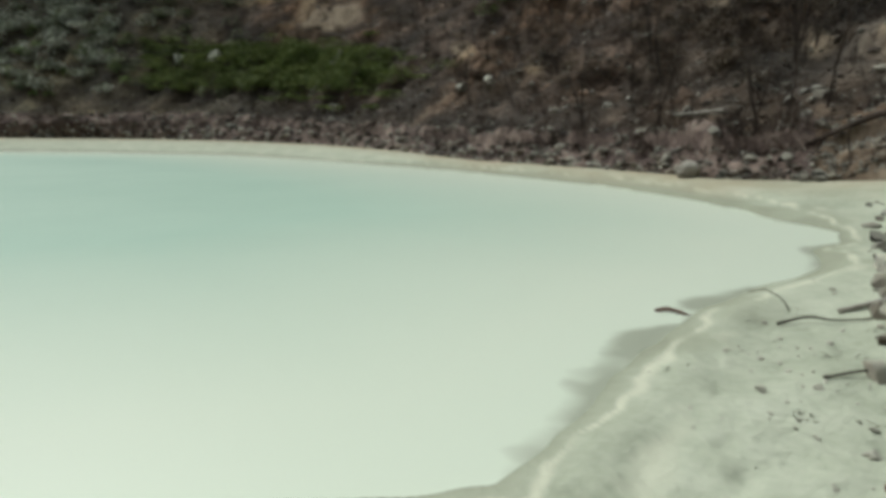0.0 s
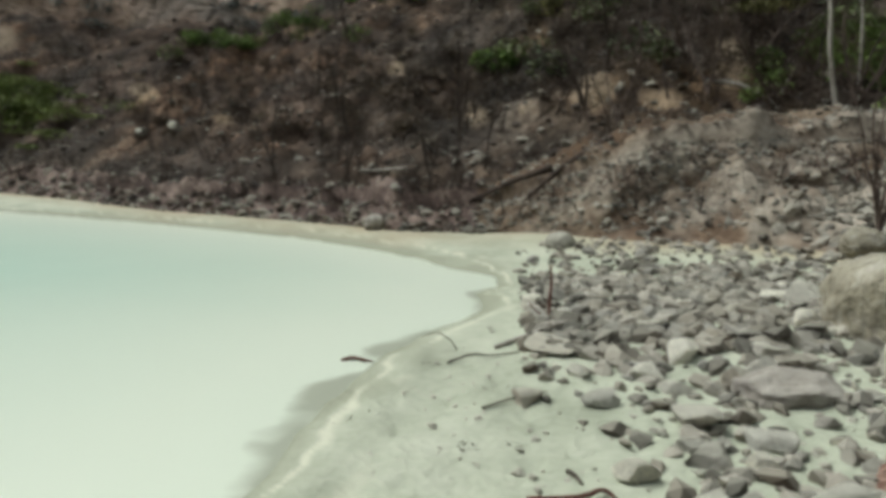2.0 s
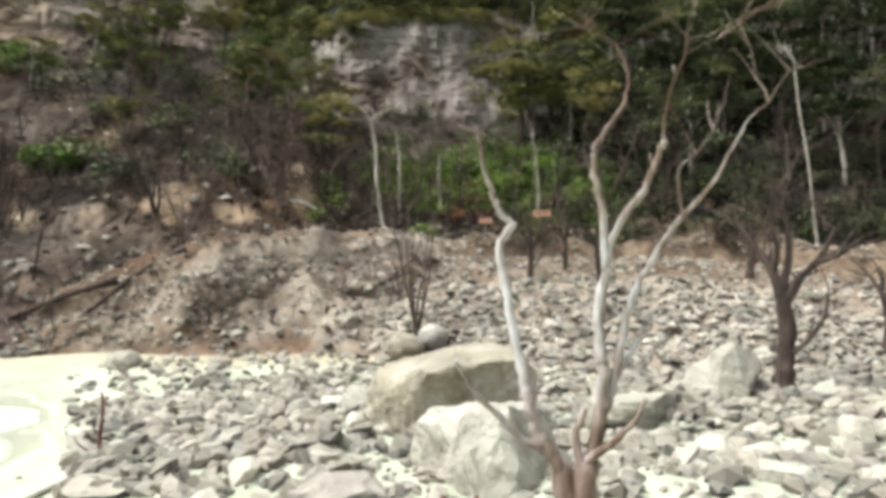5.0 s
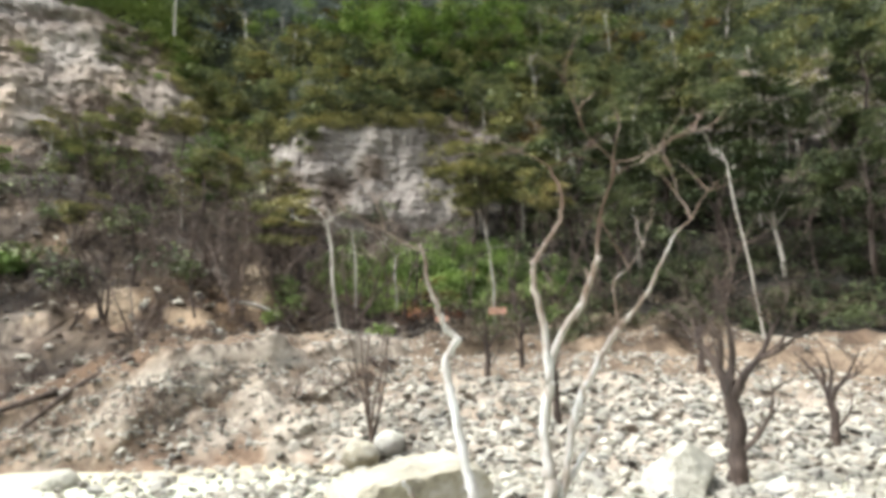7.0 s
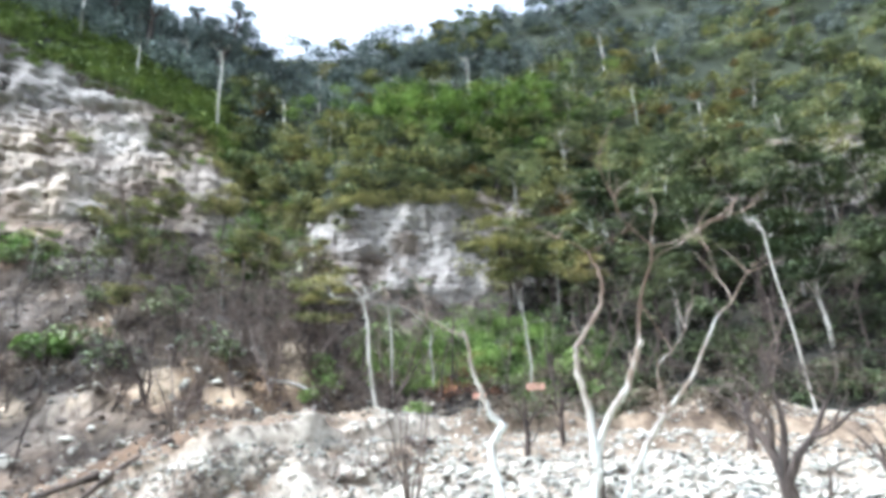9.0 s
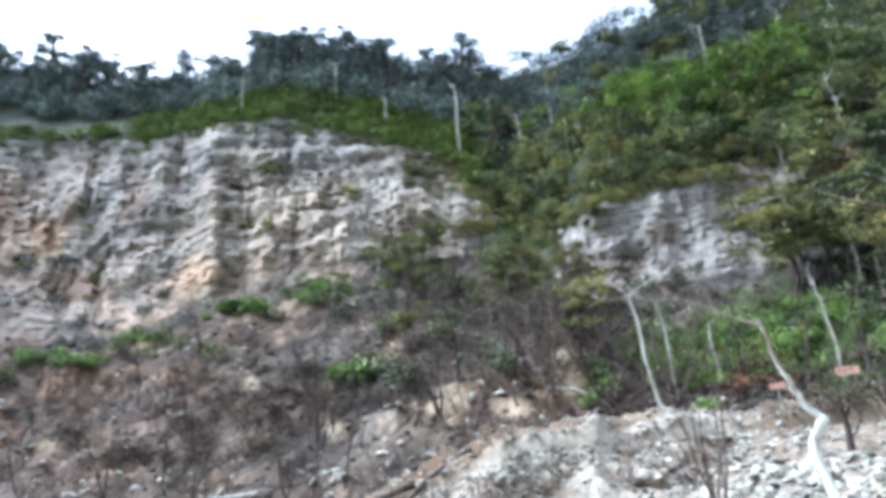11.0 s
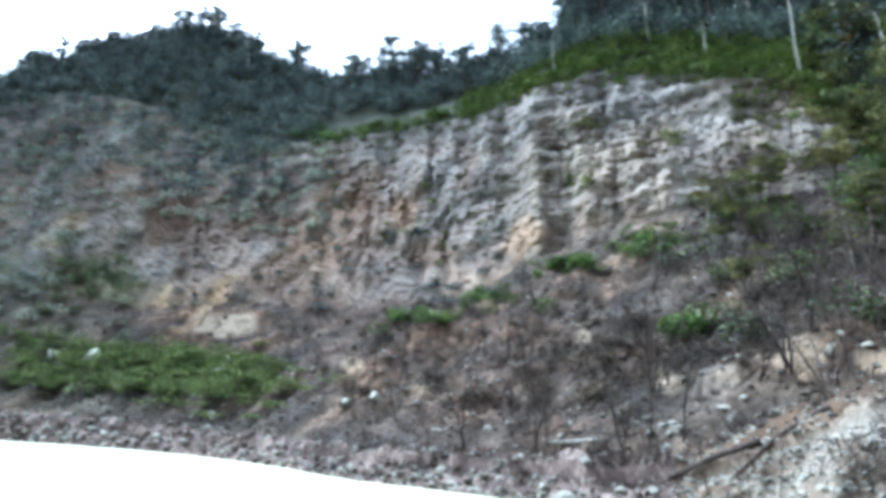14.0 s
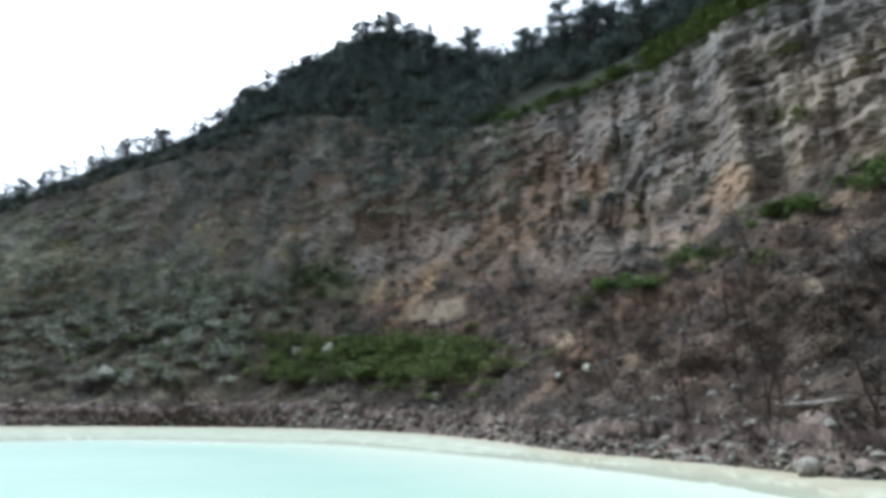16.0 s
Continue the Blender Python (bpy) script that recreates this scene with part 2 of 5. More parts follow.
TALUSROCK = material("brown_talus_stone", ((0.25, (0.057, 0.049, 0.043)), (0.5, (0.118, 0.102, 0.087)), (0.78, (0.243, 0.223, 0.199))), 1.2, 7, 0.95, 0.5, 0.03, vary="rocks", spread=0.4)
REDBARK = material("reddish_dead_stems", ((0.3, (0.07, 0.028, 0.022)), (0.7, (0.18, 0.08, 0.06))), 3, 6, 0.9, 0.4, 0.03)
BROWNBARK = material("dull_brown_bark", ((0.3, (0.05, 0.037, 0.031)), (0.7, (0.15, 0.115, 0.095))), 3, 6, 0.95, 0.5, 0.03, stretch=(1, 1, 0.3))
BRUSH = material("dry_brush", ((0.3, (0.03, 0.021, 0.018)), (0.7, (0.11, 0.08, 0.066))), 0.5, 6, 0.95, 0, vary="island", spread=0.5)
REDWOOD = material("orange_red_wood", ((0.34, (0.072, 0.044, 0.036)), (0.48, (0.169, 0.092, 0.068)), (0.7, (0.288, 0.196, 0.153))), 5, 6, 0.8, 0.4, 0.02)
SIGN = material("faded_orange_paint", ((0.3, (0.43, 0.22, 0.155)), (0.75, (0.57, 0.35, 0.27))), 4, 6, 0.7, 0.1, 0.01)
LEAF_OLIVE = leaf_material("olive_leaves", (0.082, 0.092, 0.042), (0.356, 0.356, 0.152))
LEAF_DARK = leaf_material("dark_leaves", (0.084, 0.107, 0.062), (0.297, 0.338, 0.182))
LEAF_GREEN = leaf_material("bright_leaves", (0.073, 0.124, 0.035), (0.254, 0.360, 0.106))
# blue-green foliage, made paler and bluer to paint in distant haze
LEAF_HAZY_RIM = leaf_material("hazy_rim_leaves", (0.090, 0.108, 0.106), (0.267, 0.301, 0.290))
# darker leaf copy: shade of the low right-hand slope put into the colour
LEAF_SHADED = leaf_material("shaded_leaves", (0.03, 0.042, 0.022), (0.10, 0.13, 0.06))
LEAF_BROWN = leaf_material("withered_leaves", (0.07, 0.052, 0.042), (0.22, 0.17, 0.13))
GRASS = leaf_material("grass_blades", (0.081, 0.128, 0.038), (0.157, 0.217, 0.072), 0.1)
# far scrub, its leaf colour lifted to pale grey to stand for haze
LEAF_HAZE = leaf_material("hazed_scrub", (0.245, 0.265, 0.220), (0.588, 0.617, 0.514))
LEAF_RUST = leaf_material("rusty_leaves", (0.11, 0.065, 0.03), (0.27, 0.17, 0.075))

WATER = material("milky_lake_water", ((0.3, (0.391, 0.557, 0.462)), (0.7, (0.462, 0.625, 0.525))), 0.06, 6, 0.34, 0.05, 0.02, grime=(((0.64, 0.71, 0.595), "shore", -9.0, -1.2), ((0.36, 0.39, 0.31), "edge", -0.16, 0.06)), spec=0.3)


# ---------------- small tools ----------------
def lattice(ix, iy, iz, seed):
    h = (ix * 374761393 + iy * 668265263 + iz * 2147483647 + seed * 974634721) & 0xFFFFFFFF
    h = ((h ^ (h >> 13)) * 1274126177) & 0xFFFFFFFF
    h = ((h ^ (h >> 16)) * 2246822519) & 0xFFFFFFFF
    return ((h ^ (h >> 15)) & 0xFFFF) / 32767.5 - 1.0


def value_noise(p, seed=0):
    """Smooth noise from -1 to 1 for an array of places."""
    i = np.floor(p).astype(np.int64)
    f = p - i
    f = f * f * f * (f * (f * 6 - 15) + 10)
    total = 0
    for dx in (0, 1):
        wx = f[..., 0] if dx else 1 - f[..., 0]
        for dy in (0, 1):
            wy = f[..., 1] if dy else 1 - f[..., 1]
            for dz in (0, 1):
                wz = f[..., 2] if dz else 1 - f[..., 2]
                total = total + wx * wy * wz * lattice(i[..., 0] + dx, i[..., 1] + dy, i[..., 2] + dz, seed)
    return total


def fbm(p, octaves=4, seed=0, ridged=False):
    total, size, gain = 0, 1.0, 0.0
    for k in range(octaves):
        v = value_noise(p * 2.03**k, seed + k)
        total = total + size * ((1 - 2 * np.abs(v)) if ridged else v)
        gain, size = gain + size, size * 0.52
    return total / gain


def blocky(v, steps, hard=0.25):
    """Turns a smooth field into ledges with steep edges."""
    q = v * steps
    f = q - np.floor(q)
    return (np.floor(q) + np.clip((f - 0.5) / hard + 0.5, 0, 1)) / steps


def curve(a, *pairs):
    xs, ys = zip(*sorted(pairs))
    return np.interp(a, xs, ys)


class Geo:
    """Collects places and faces for one mesh."""

    def __init__(self):
        self.v, self.f, self.n = [], [], 0

    def add(self, verts, faces):
        verts = np.asarray(verts, float)
        self.v.append(verts)
        self.f += [tuple(int(k) + self.n for k in face) for face in faces]
        self.n += len(verts)

    def mesh(self, name, smooth=False):
        me = bpy.data.meshes.new(name)
        me.from_pydata(np.concatenate(self.v).tolist(), [], self.f)
        if smooth:
            me.polygons.foreach_set("use_smooth", [True] * len(me.polygons))
        me.update()
        return me


def tube(geo, points, radii, sides=7, rough=0.0, seed=0):
    """A tapered limb along points."""
    rnd = random.Random(seed)
    pts = [Vector(p) for p in points]
    rings = []
    side = None
    for k, p in enumerate(pts):
        way = (pts[min(k + 1, len(pts) - 1)] - pts[max(k - 1, 0)]).normalized()
        if side is None:
            side = way.orthogonal().normalized()
        side = (side - way * side.dot(way)).normalized()
        up = way.cross(side)
        ring = []
        for s in range(sides):
            a = 2 * math.pi * s / sides
            r = radii[k] * (1 + rough * rnd.uniform(-1, 1))
            ring.append(p + side * (r * math.cos(a)) + up * (r * math.sin(a)))
        rings += ring
    faces = []
    for k in range(len(pts) - 1):
        for s in range(sides):
            a, b = k * sides + s, k * sides + (s + 1) % sides
            faces.append((a, b, b + sides, a + sides))
    faces.append(tuple(range(sides))[::-1])
    faces.append(tuple((len(pts) - 1) * sides + s for s in range(sides)))
    geo.add([tuple(p) for p in rings], faces)


def smooth_path(points, steps=4):
    """A rounded line through points."""
    p = [Vector(q) for q in points]
    out = []
    for k in range(len(p) - 1):
        a, b, c, d = p[max(k - 1, 0)], p[k], p[k + 1], p[min(k + 2, len(p) - 1)]
        for s in range(steps):
            t = s / steps
            out.append(0.5 * (2 * b + (c - a) * t + (2 * a - 5 * b + 4 * c - d) * t * t + (3 * b - a - 3 * c + d) * t**3))
    return out + [p[-1]]


def limb(geo, points, r0, r1, sides=8, steps=4, rough=0.06, seed=0):
    path = smooth_path(points, steps)
    n = len(path) - 1
    tube(geo, path, [r0 + (r1 - r0) * k / n for k in range(n + 1)], sides, rough, seed)


def leaves(geo, rnd, centre, size, count, leaf, droop=0.5):
    """A clump of small bent leaves within a flattened ball."""
    n = count
    d = np.array([[rnd.gauss(0, 1) for _ in range(3)] for _ in range(n)])
    d /= np.linalg.norm(d, axis=1)[:, None]
    d *= np.array([[rnd.random() ** 0.4] for _ in range(n)])
    at = np.array(centre) + d * np.array(size)
    u = np.array([[rnd.gauss(0, 1), rnd.gauss(0, 1), rnd.gauss(0, droop)] for _ in range(n)])
    u /= np.linalg.norm(u, axis=1)[:, None]
    w = np.cross(u, np.array([[rnd.gauss(0, 0.5), rnd.gauss(0, 0.5), 1.0] for _ in range(n)]))
    w /= np.linalg.norm(w, axis=1)[:, None] + 1e-9
    s = np.array([[leaf * rnd.uniform(0.6, 1.4)] for _ in range(n)])
    v = np.stack([at - u * s, at + w * s * 0.5 + [0, 0, 0.1] * s, at + u * s, at - w * s * 0.5 + [0, 0, 0.1] * s], 1).reshape(-1, 3)
    f = np.arange(4 * n).reshape(-1, 4)
    geo.add(v, f.tolist())


def thing(name, mesh, mat, label, category, group="", kind="", place=None):
    ob = new(name, mesh)
    if mesh is not None:
        if not mesh.materials:
            mesh.materials.append(mat)
    if place is not None:
        ob.matrix_world = place
    return tagged(ob, label, category, group, kind)


def part(name, mesh, mat, parent, label=""):
    ob = new(name, mesh)
    if not mesh.materials:
        mesh.materials.append(mat)
    ob.parent = parent
    return tagged(ob, label)


# ---------------- the lie of the land ----------------
# Turn a is in degrees to the left of +y; the lake lies from about 17 to 150.
LAKE = ((-2.3, 2.2), (-2.55, 3.0), (-2.8, 3.9), (-3.1, 5.2), (-3.3, 6.3), (-3.1, 7.4), (-2.95, 8.2), (-3.1, 9.2), (-3.75, 10.3), (-3.7, 11.2),
        (-3.95, 12.3), (-5.4, 13.9), (-7.3, 15.4), (-9.6, 16.6), (-12.3, 17.9), (-14.6, 18.3), (-21.2, 19.8), (-26.8, 20.2), (-33, 20.7), (-45, 21.5), (-52, 20.4), (-66, 16.4), (-78, 10.9), (-86, 1.5),
        (-98, -20), (-90, -55), (-60, -70), (-30, -55), (-12, -22), (-6.5, -7), (-4.0, -1.0), (-3.0, 1.3))


def shore(x, y):
    """Signed distance from the water's edge, positive on land."""
    ring = np.array(LAKE + LAKE[:1])
    best, inside = np.full(x.shape, 1e9), np.zeros(x.shape, bool)
    for (ax, ay), (bx, by) in zip(ring[:-1], ring[1:]):
        ex, ey = bx - ax, by - ay
        t = np.clip(((x - ax) * ex + (y - ay) * ey) / (ex * ex + ey * ey), 0, 1)
        best = np.minimum(best, np.hypot(x - ax - t * ex, y - ay - t * ey))
        cross = (ay > y) != (by > y)
        inside ^= cross & (x < ax + (y - ay) * ex / (ey if ey else 1e-9))
    wave = 0.16 * fbm(np.stack([x * 0.9, y * 0.9, 0 * x], -1), 3, 77)
    return np.where(inside, -best, best) + wave


def rise(r, el):
    return 1.95 + r * np.tan(np.radians(el))


def settle(a, el):
    """The crater wall, given by turn and rise, lies a little lower than its first survey."""
    return el - curve(el, (5, 0), (11, 1)) * curve(a, (-60, 0.35), (-20, 0.45), (0, 0.9), (45, 0.95), (70, 0.55), (97, 0.5))


def nodes(a):
    """Distance and height of the foot, bank top, talus foot, cliff foot, cliff top and ridge for the turns a."""
    foot = curve(a, (-180, 30), (-70, 16), (-50, 12.5), (-30, 12), (-12, 13.5), (-4, 15), (8, 15.5), (15, 17.5), (20, 18.6), (27, 19.6), (33, 23), (38, 25.6), (46, 31.2), (50, 36), (59, 54), (66, 67), (79, 92), (92, 108), (110, 112), (150, 75), (165, 40), (180, 30))
    foot_z = curve(a, (-180, 1.0), (-70, 0.9), (-30, 0.75), (-12, 0.75), (0, 0.7), (15, 0.6), (20, 0.45), (33, 0.35), (46, 0.32), (59, 0.6), (70, 0.92), (92, 1.5), (180, 1.0))
    bank = curve(a, (-180, 42), (-70, 27), (-50, 25), (-20, 24.5), (-10, 21.5), (-2, 18.6), (6, 18), (12, 19), (17, 20), (20, 20.5), (27, 21.4), (33, 25), (38, 27.8), (46, 33.8), (50, 39), (59, 57), (66, 70), (92, 112), (110, 116), (150, 80), (165, 50), (180, 42))
    bank_el = curve(a, (-180, 1.0), (-70, 1.0), (-50, 1.3), (-40, 3.1), (-32, 3.8), (-20, 4.1), (-14, 3.8), (-7, 3.7), (-2, 3.9), (4, 3.5), (8, 2.3), (11, 1.3), (14, -0.2), (18, -1.8), (24, -2.6), (33, -2.0), (46, -1.4), (59, -0.3), (66, 0.3), (92, 0.6), (180, 1.0))
    talus = bank + curve(a, (-180, 10), (-30, 4), (-5, 4), (8, 3), (18, 1.5), (30, 1), (92, 2), (180, 10))
    talus_el = bank_el + curve(a, (-180, 1.5), (-60, 2.0), (-20, 1.3), (0, 0.6), (12, 0.8), (20, 1.2), (40, 0.6), (92, 0.6), (180, 1.5))
    cf = curve(a, (-180, 90), (-60, 62), (-30, 54), (-20, 49), (-14, 47.5), (-4, 46), (2, 50), (5, 52), (14, 54), (22, 57), (30, 61), (38, 66), (46, 73), (55, 84), (65, 100), (75, 122), (85, 145), (95, 170), (150, 130), (180, 90))
    cf_el = curve(a, (-180, 15), (-60, 19), (-30, 20), (-20, 17), (-14, 14.8), (-4, 14.6), (2, 18), (5, 19.5), (14, 20.7), (21, 19.2), (28, 16.8), (33, 15.2), (38, 13.2), (45, 11.8), (55, 11.0), (65, 10), (75, 10.5), (85, 8.5), (95, 7.5), (180, 15))
    ct = curve(a, (-180, 110), (-60, 76), (-30, 66), (-20, 57), (-14, 53), (-4, 51), (2, 57), (5, 61), (14, 67), (22, 72), (30, 77), (38, 84), (46, 93), (55, 106), (65, 126), (75, 146), (85, 172), (95, 205), (150, 150), (180, 110))
    ct_el = curve(a, (-180, 24), (-60, 25), (-30, 26), (-16, 24.9), (-9, 25.0), (-4, 24.4), (-1, 22.6), (3, 22.4), (5, 24.6), (8, 28.8), (14, 30.6), (19, 31.6), (25, 32.6), (30, 31.4), (36, 29.4), (44, 27.6), (50, 26.2), (55, 25.2), (60, 25.4), (68, 26.2), (73, 25.2), (78, 22.2), (84, 19.8), (90, 16.6), (95, 14), (180, 24))
    ridge = curve(a, (-180, 150), (-60, 108), (-30, 98), (-14, 90), (-4, 86), (5, 84), (14, 90), (22, 92), (30, 98), (38, 106), (46, 118), (55, 134), (65, 152), (75, 158), (85, 182), (95, 215), (150, 180), (180, 150))
    ridge_el = curve(a, (-180, 33), (-60, 38), (-30, 39.5), (-14, 38.2), (-4, 36), (5, 35.2), (10, 35.8), (18, 37.8), (26, 37.8), (31, 35), (38, 32.8), (46, 32.2), (53, 31.2), (56, 31.6), (60, 32.8), (63, 33.0), (66, 31.9), (69, 30.2), (75, 27.0), (79, 23.4), (85, 20.6), (90, 17.6), (95, 14.8), (180, 33))
    return [(foot, foot_z), (bank, rise(bank, bank_el)), (talus, rise(talus, talus_el)), (cf, rise(cf, settle(a, cf_el))), (ct, rise(ct, settle(a, ct_el))), (ridge, rise(ridge, settle(a, ridge_el)))]


tread = random.Random(3)
DENTS = [(tread.uniform(-2.2, 1.5), tread.uniform(2.4, 6.5), tread.uniform(0.06, 0.12), tread.choice((-0.055, -0.045, -0.035, 0.03))) for _ in range(60)]


def beach(x, y, d):
    """Height of the sandy flat and of the lake's bed."""
    z = np.where(d > 0, 0.05 * np.minimum(d, 1.5) + 0.06 * np.clip(d - 1.5, 0, 6) + 0.02 * np.clip(d - 7.5, 0, 12), np.maximum(0.12 * d, -1.5))
    z = z + 0.05 * np.exp(-((d - 0.35) / 0.22) ** 2)
    z = z + 0.26 * np.exp(-(((x + 0.4) / 2.3) ** 4) - ((y - 9.0) / 2.3) ** 4)
    p = np.stack([x, y, 0 * x], -1)
    for u, v, size, deep in DENTS:
        d2 = ((x - u) ** 2 + (y - v) ** 2) / size**2
        z = z + deep * (1.0 - 0.55 * d2) * np.exp(-d2)
    return z + 0.05 * fbm(p * 0.8, 3, 5) * np.clip(d, 0, 1) + 0.03 * fbm(p * 3.5, 4, 9) * np.clip(d * 2, 0, 1)


turns = np.concatenate([np.arange(-180, -63, 3.0), np.arange(-63, 103, 0.33), np.arange(103.5, 179, 3.0), [180.0]])
counts = (230, 40, 14, 84, 96, 30)
spots = nodes(turns)
NA = len(turns)
RR, ZZ, SEC = [], [], []
r_a, z_a = np.full(NA, 0.35), None
prev_r, prev_z = r_a, None
sin_a, cos_a = -np.sin(np.radians(turns)), np.cos(np.radians(turns))
RR.append(0 * r_a), SEC.append((0, 0.0))
ZZ.append(beach(0 * r_a, 0 * r_a, shore(0 * r_a, 0 * r_a)))
for k, n in enumerate(counts):
    node_r, node_z = spots[k]
    for j in range(n + (k == len(counts) - 1)):
        t = j / n
        if k == 0:
            r = prev_r * (node_r / prev_r) ** t
            x, y = sin_a * r, cos_a * r
            d = shore(x, y)
            z = beach(x, y, d)
            blend = np.clip((r / node_r - 0.72) / 0.28, 0, 1)
            z = np.where(d > -0.5, z * (1 - blend) + np.maximum(node_z, 0.02) * blend, z)
            z = np.where((d > -0.5) & (d < 1.5), np.minimum(z, 0.12 + 0.35 * np.maximum(d, 0)), z)
        else:
            r = prev_r + (node_r - prev_r) * t
            shape = t**1.25 if k == 3 else (t if k != 1 else t**0.85)
            z = prev_z + (node_z - prev_z) * shape
        RR.append(r), ZZ.append(z), SEC.append((k, t))
    prev_r, prev_z = node_r, node_z
# beyond the ridge the land falls away and runs to the horizon
for step, drop in ((1.08, -2), (1.25, -14), (1.8, -45), (4.0, -60), (14.0, -60), (30.0, -60)):
    RR.append(prev_r * step), ZZ.append(np.maximum(prev_z + drop, -5 if step < 4 else 0)), SEC.append((6, 1.0))
RR, ZZ = np.array(RR), np.array(ZZ)
XX, YY = sin_a * RR, cos_a * RR
P = np.stack([XX, YY, ZZ], -1)
sec_k = np.array([s[0] for s in SEC])[:, None]
sec_t = np.array([s[1] for s in SEC])[:, None]
# relief: lumps on the bank and talus, buttresses, ledges and cracks on the cliff
out = np.stack([-sin_a, -cos_a, 0 * sin_a], -1)[None]
fade = np.clip(np.minimum(sec_t * 6, 1), 0, 1)
A = np.broadcast_to(turns[None], RR.shape)
lump = np.where(sec_k == 1, 0.26 * fbm(P * 0.7, 4, 21) + 0.28 * blocky(fbm(P * 1.2, 3, 23), 3) + 0.17 * fbm(P * 3, 3, 22) + 0.07 * fbm(P * 8, 2, 24), 0) * np.sin(np.pi * np.clip(sec_t, 0, 1)) ** 0.5
lump = np.where((sec_k == 2) & (A < 19), 0.22 * fbm(P * 1.3, 4, 25), 0) + np.where((sec_k == 2) | (sec_k == 3), 0.25 + (1.1 * fbm(P * 0.16, 4, 31, True) + 1.2 * blocky(fbm(P * 0.35, 3, 33), 3)) * np.where(sec_k == 3, fade, 0.3) + 0.38 * fbm(P * 0.9, 4, 32), lump)
tall = np.clip((spots[4][1] - spots[3][1]) / 22, 0.65, 1.1)[None]
along = np.radians(A) * 72
colm = np.stack([along * 0.22, 0 * along, P[..., 2] * 0.05], -1)
crack_at = np.stack([along * 0.34, 0 * along + 3.0, P[..., 2] * 0.045], -1) + 0.5 * fbm(P * 0.25, 4, 40)[..., None]
cracks = np.clip((fbm(crack_at, 3, 44, True) - 0.28) / 0.4, 0, 1)
bend = 0.4 * fbm(P * 0.1, 3, 49)
strata = np.stack([along * 0.045 + bend, 0.04 * RR + 7.0, (P[..., 2] + 0.03 * along) * 0.42 + bend], -1)
chunk = np.stack([along * 0.34, 0.3 * RR, P[..., 2] * 0.34], -1)
bedded = np.clip((44 - A) / 14, 0.25, 1)
crag = 1.1 * blocky(fbm(colm * np.array([1.3, 1, 1]), 3, 41), 3, 0.45) + 1.5 * bedded * blocky(fbm(strata, 3, 43), 6, 0.25) + 0.8 * blocky(fbm(chunk * 0.8, 3, 45), 3, 0.3) + 0.45 * blocky(fbm(chunk * 2.0, 3, 46), 3, 0.3) + 0.3 * fbm(P * 1.5, 3, 47, True) - (1.1 - 0.6 * bedded) * cracks
# the pale buttress, the slab beside it and the hollow to their right
crag = crag + 2.0 * np.exp(-((A - 31) / 1.5) ** 2) + 1.2 * np.exp(-((A - 26.5) / 1.8) ** 2) - 1.8 * np.exp(-((A - 13) / 3.5) ** 2) * (1 - sec_t)
ends = np.clip(np.minimum(sec_t, 1 - sec_t) * 6, 0, 1)
push = np.where(sec_k == 4, crag * tall * (0.25 + 0.75 * ends), 0)
lump = np.where(sec_k >= 5, 1.0 * fbm(P * 0.12, 3, 51), lump)
gul = np.stack([P[..., 0] * 0.6, P[..., 1] * 0.6, P[..., 2] * 0.15], -1)
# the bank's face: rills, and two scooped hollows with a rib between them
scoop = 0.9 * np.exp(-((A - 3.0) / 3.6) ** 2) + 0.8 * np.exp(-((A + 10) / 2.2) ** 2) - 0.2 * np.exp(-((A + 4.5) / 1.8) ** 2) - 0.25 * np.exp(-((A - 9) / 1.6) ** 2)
push = np.where(sec_k == 1, (0.55 * fbm(gul, 4, 48, True) - scoop) * np.sin(np.pi * np.clip(sec_t * 1.15, 0, 1)), push)
P = P + out * push[..., None]
P[..., 2] += lump
SHORE = shore(P[..., 0], P[..., 1])
UP = np.degrees(np.arctan2(P[..., 2] - 1.95, np.hypot(P[..., 0], P[..., 1])))


def stain(*blobs):
    """A field of soft-edged stains, each by turn, rise, half width and half height in degrees."""
    field = 0 * UP
    warp = 1.3 * fbm(P * 0.22, 5, 61)
    for a, el, da, de in blobs:
        el = settle(a, el)
        field = np.maximum(field, np.clip(1.5 - np.hypot((A - a) / da, (UP - el) / de) + warp, 0, 1))
    return field


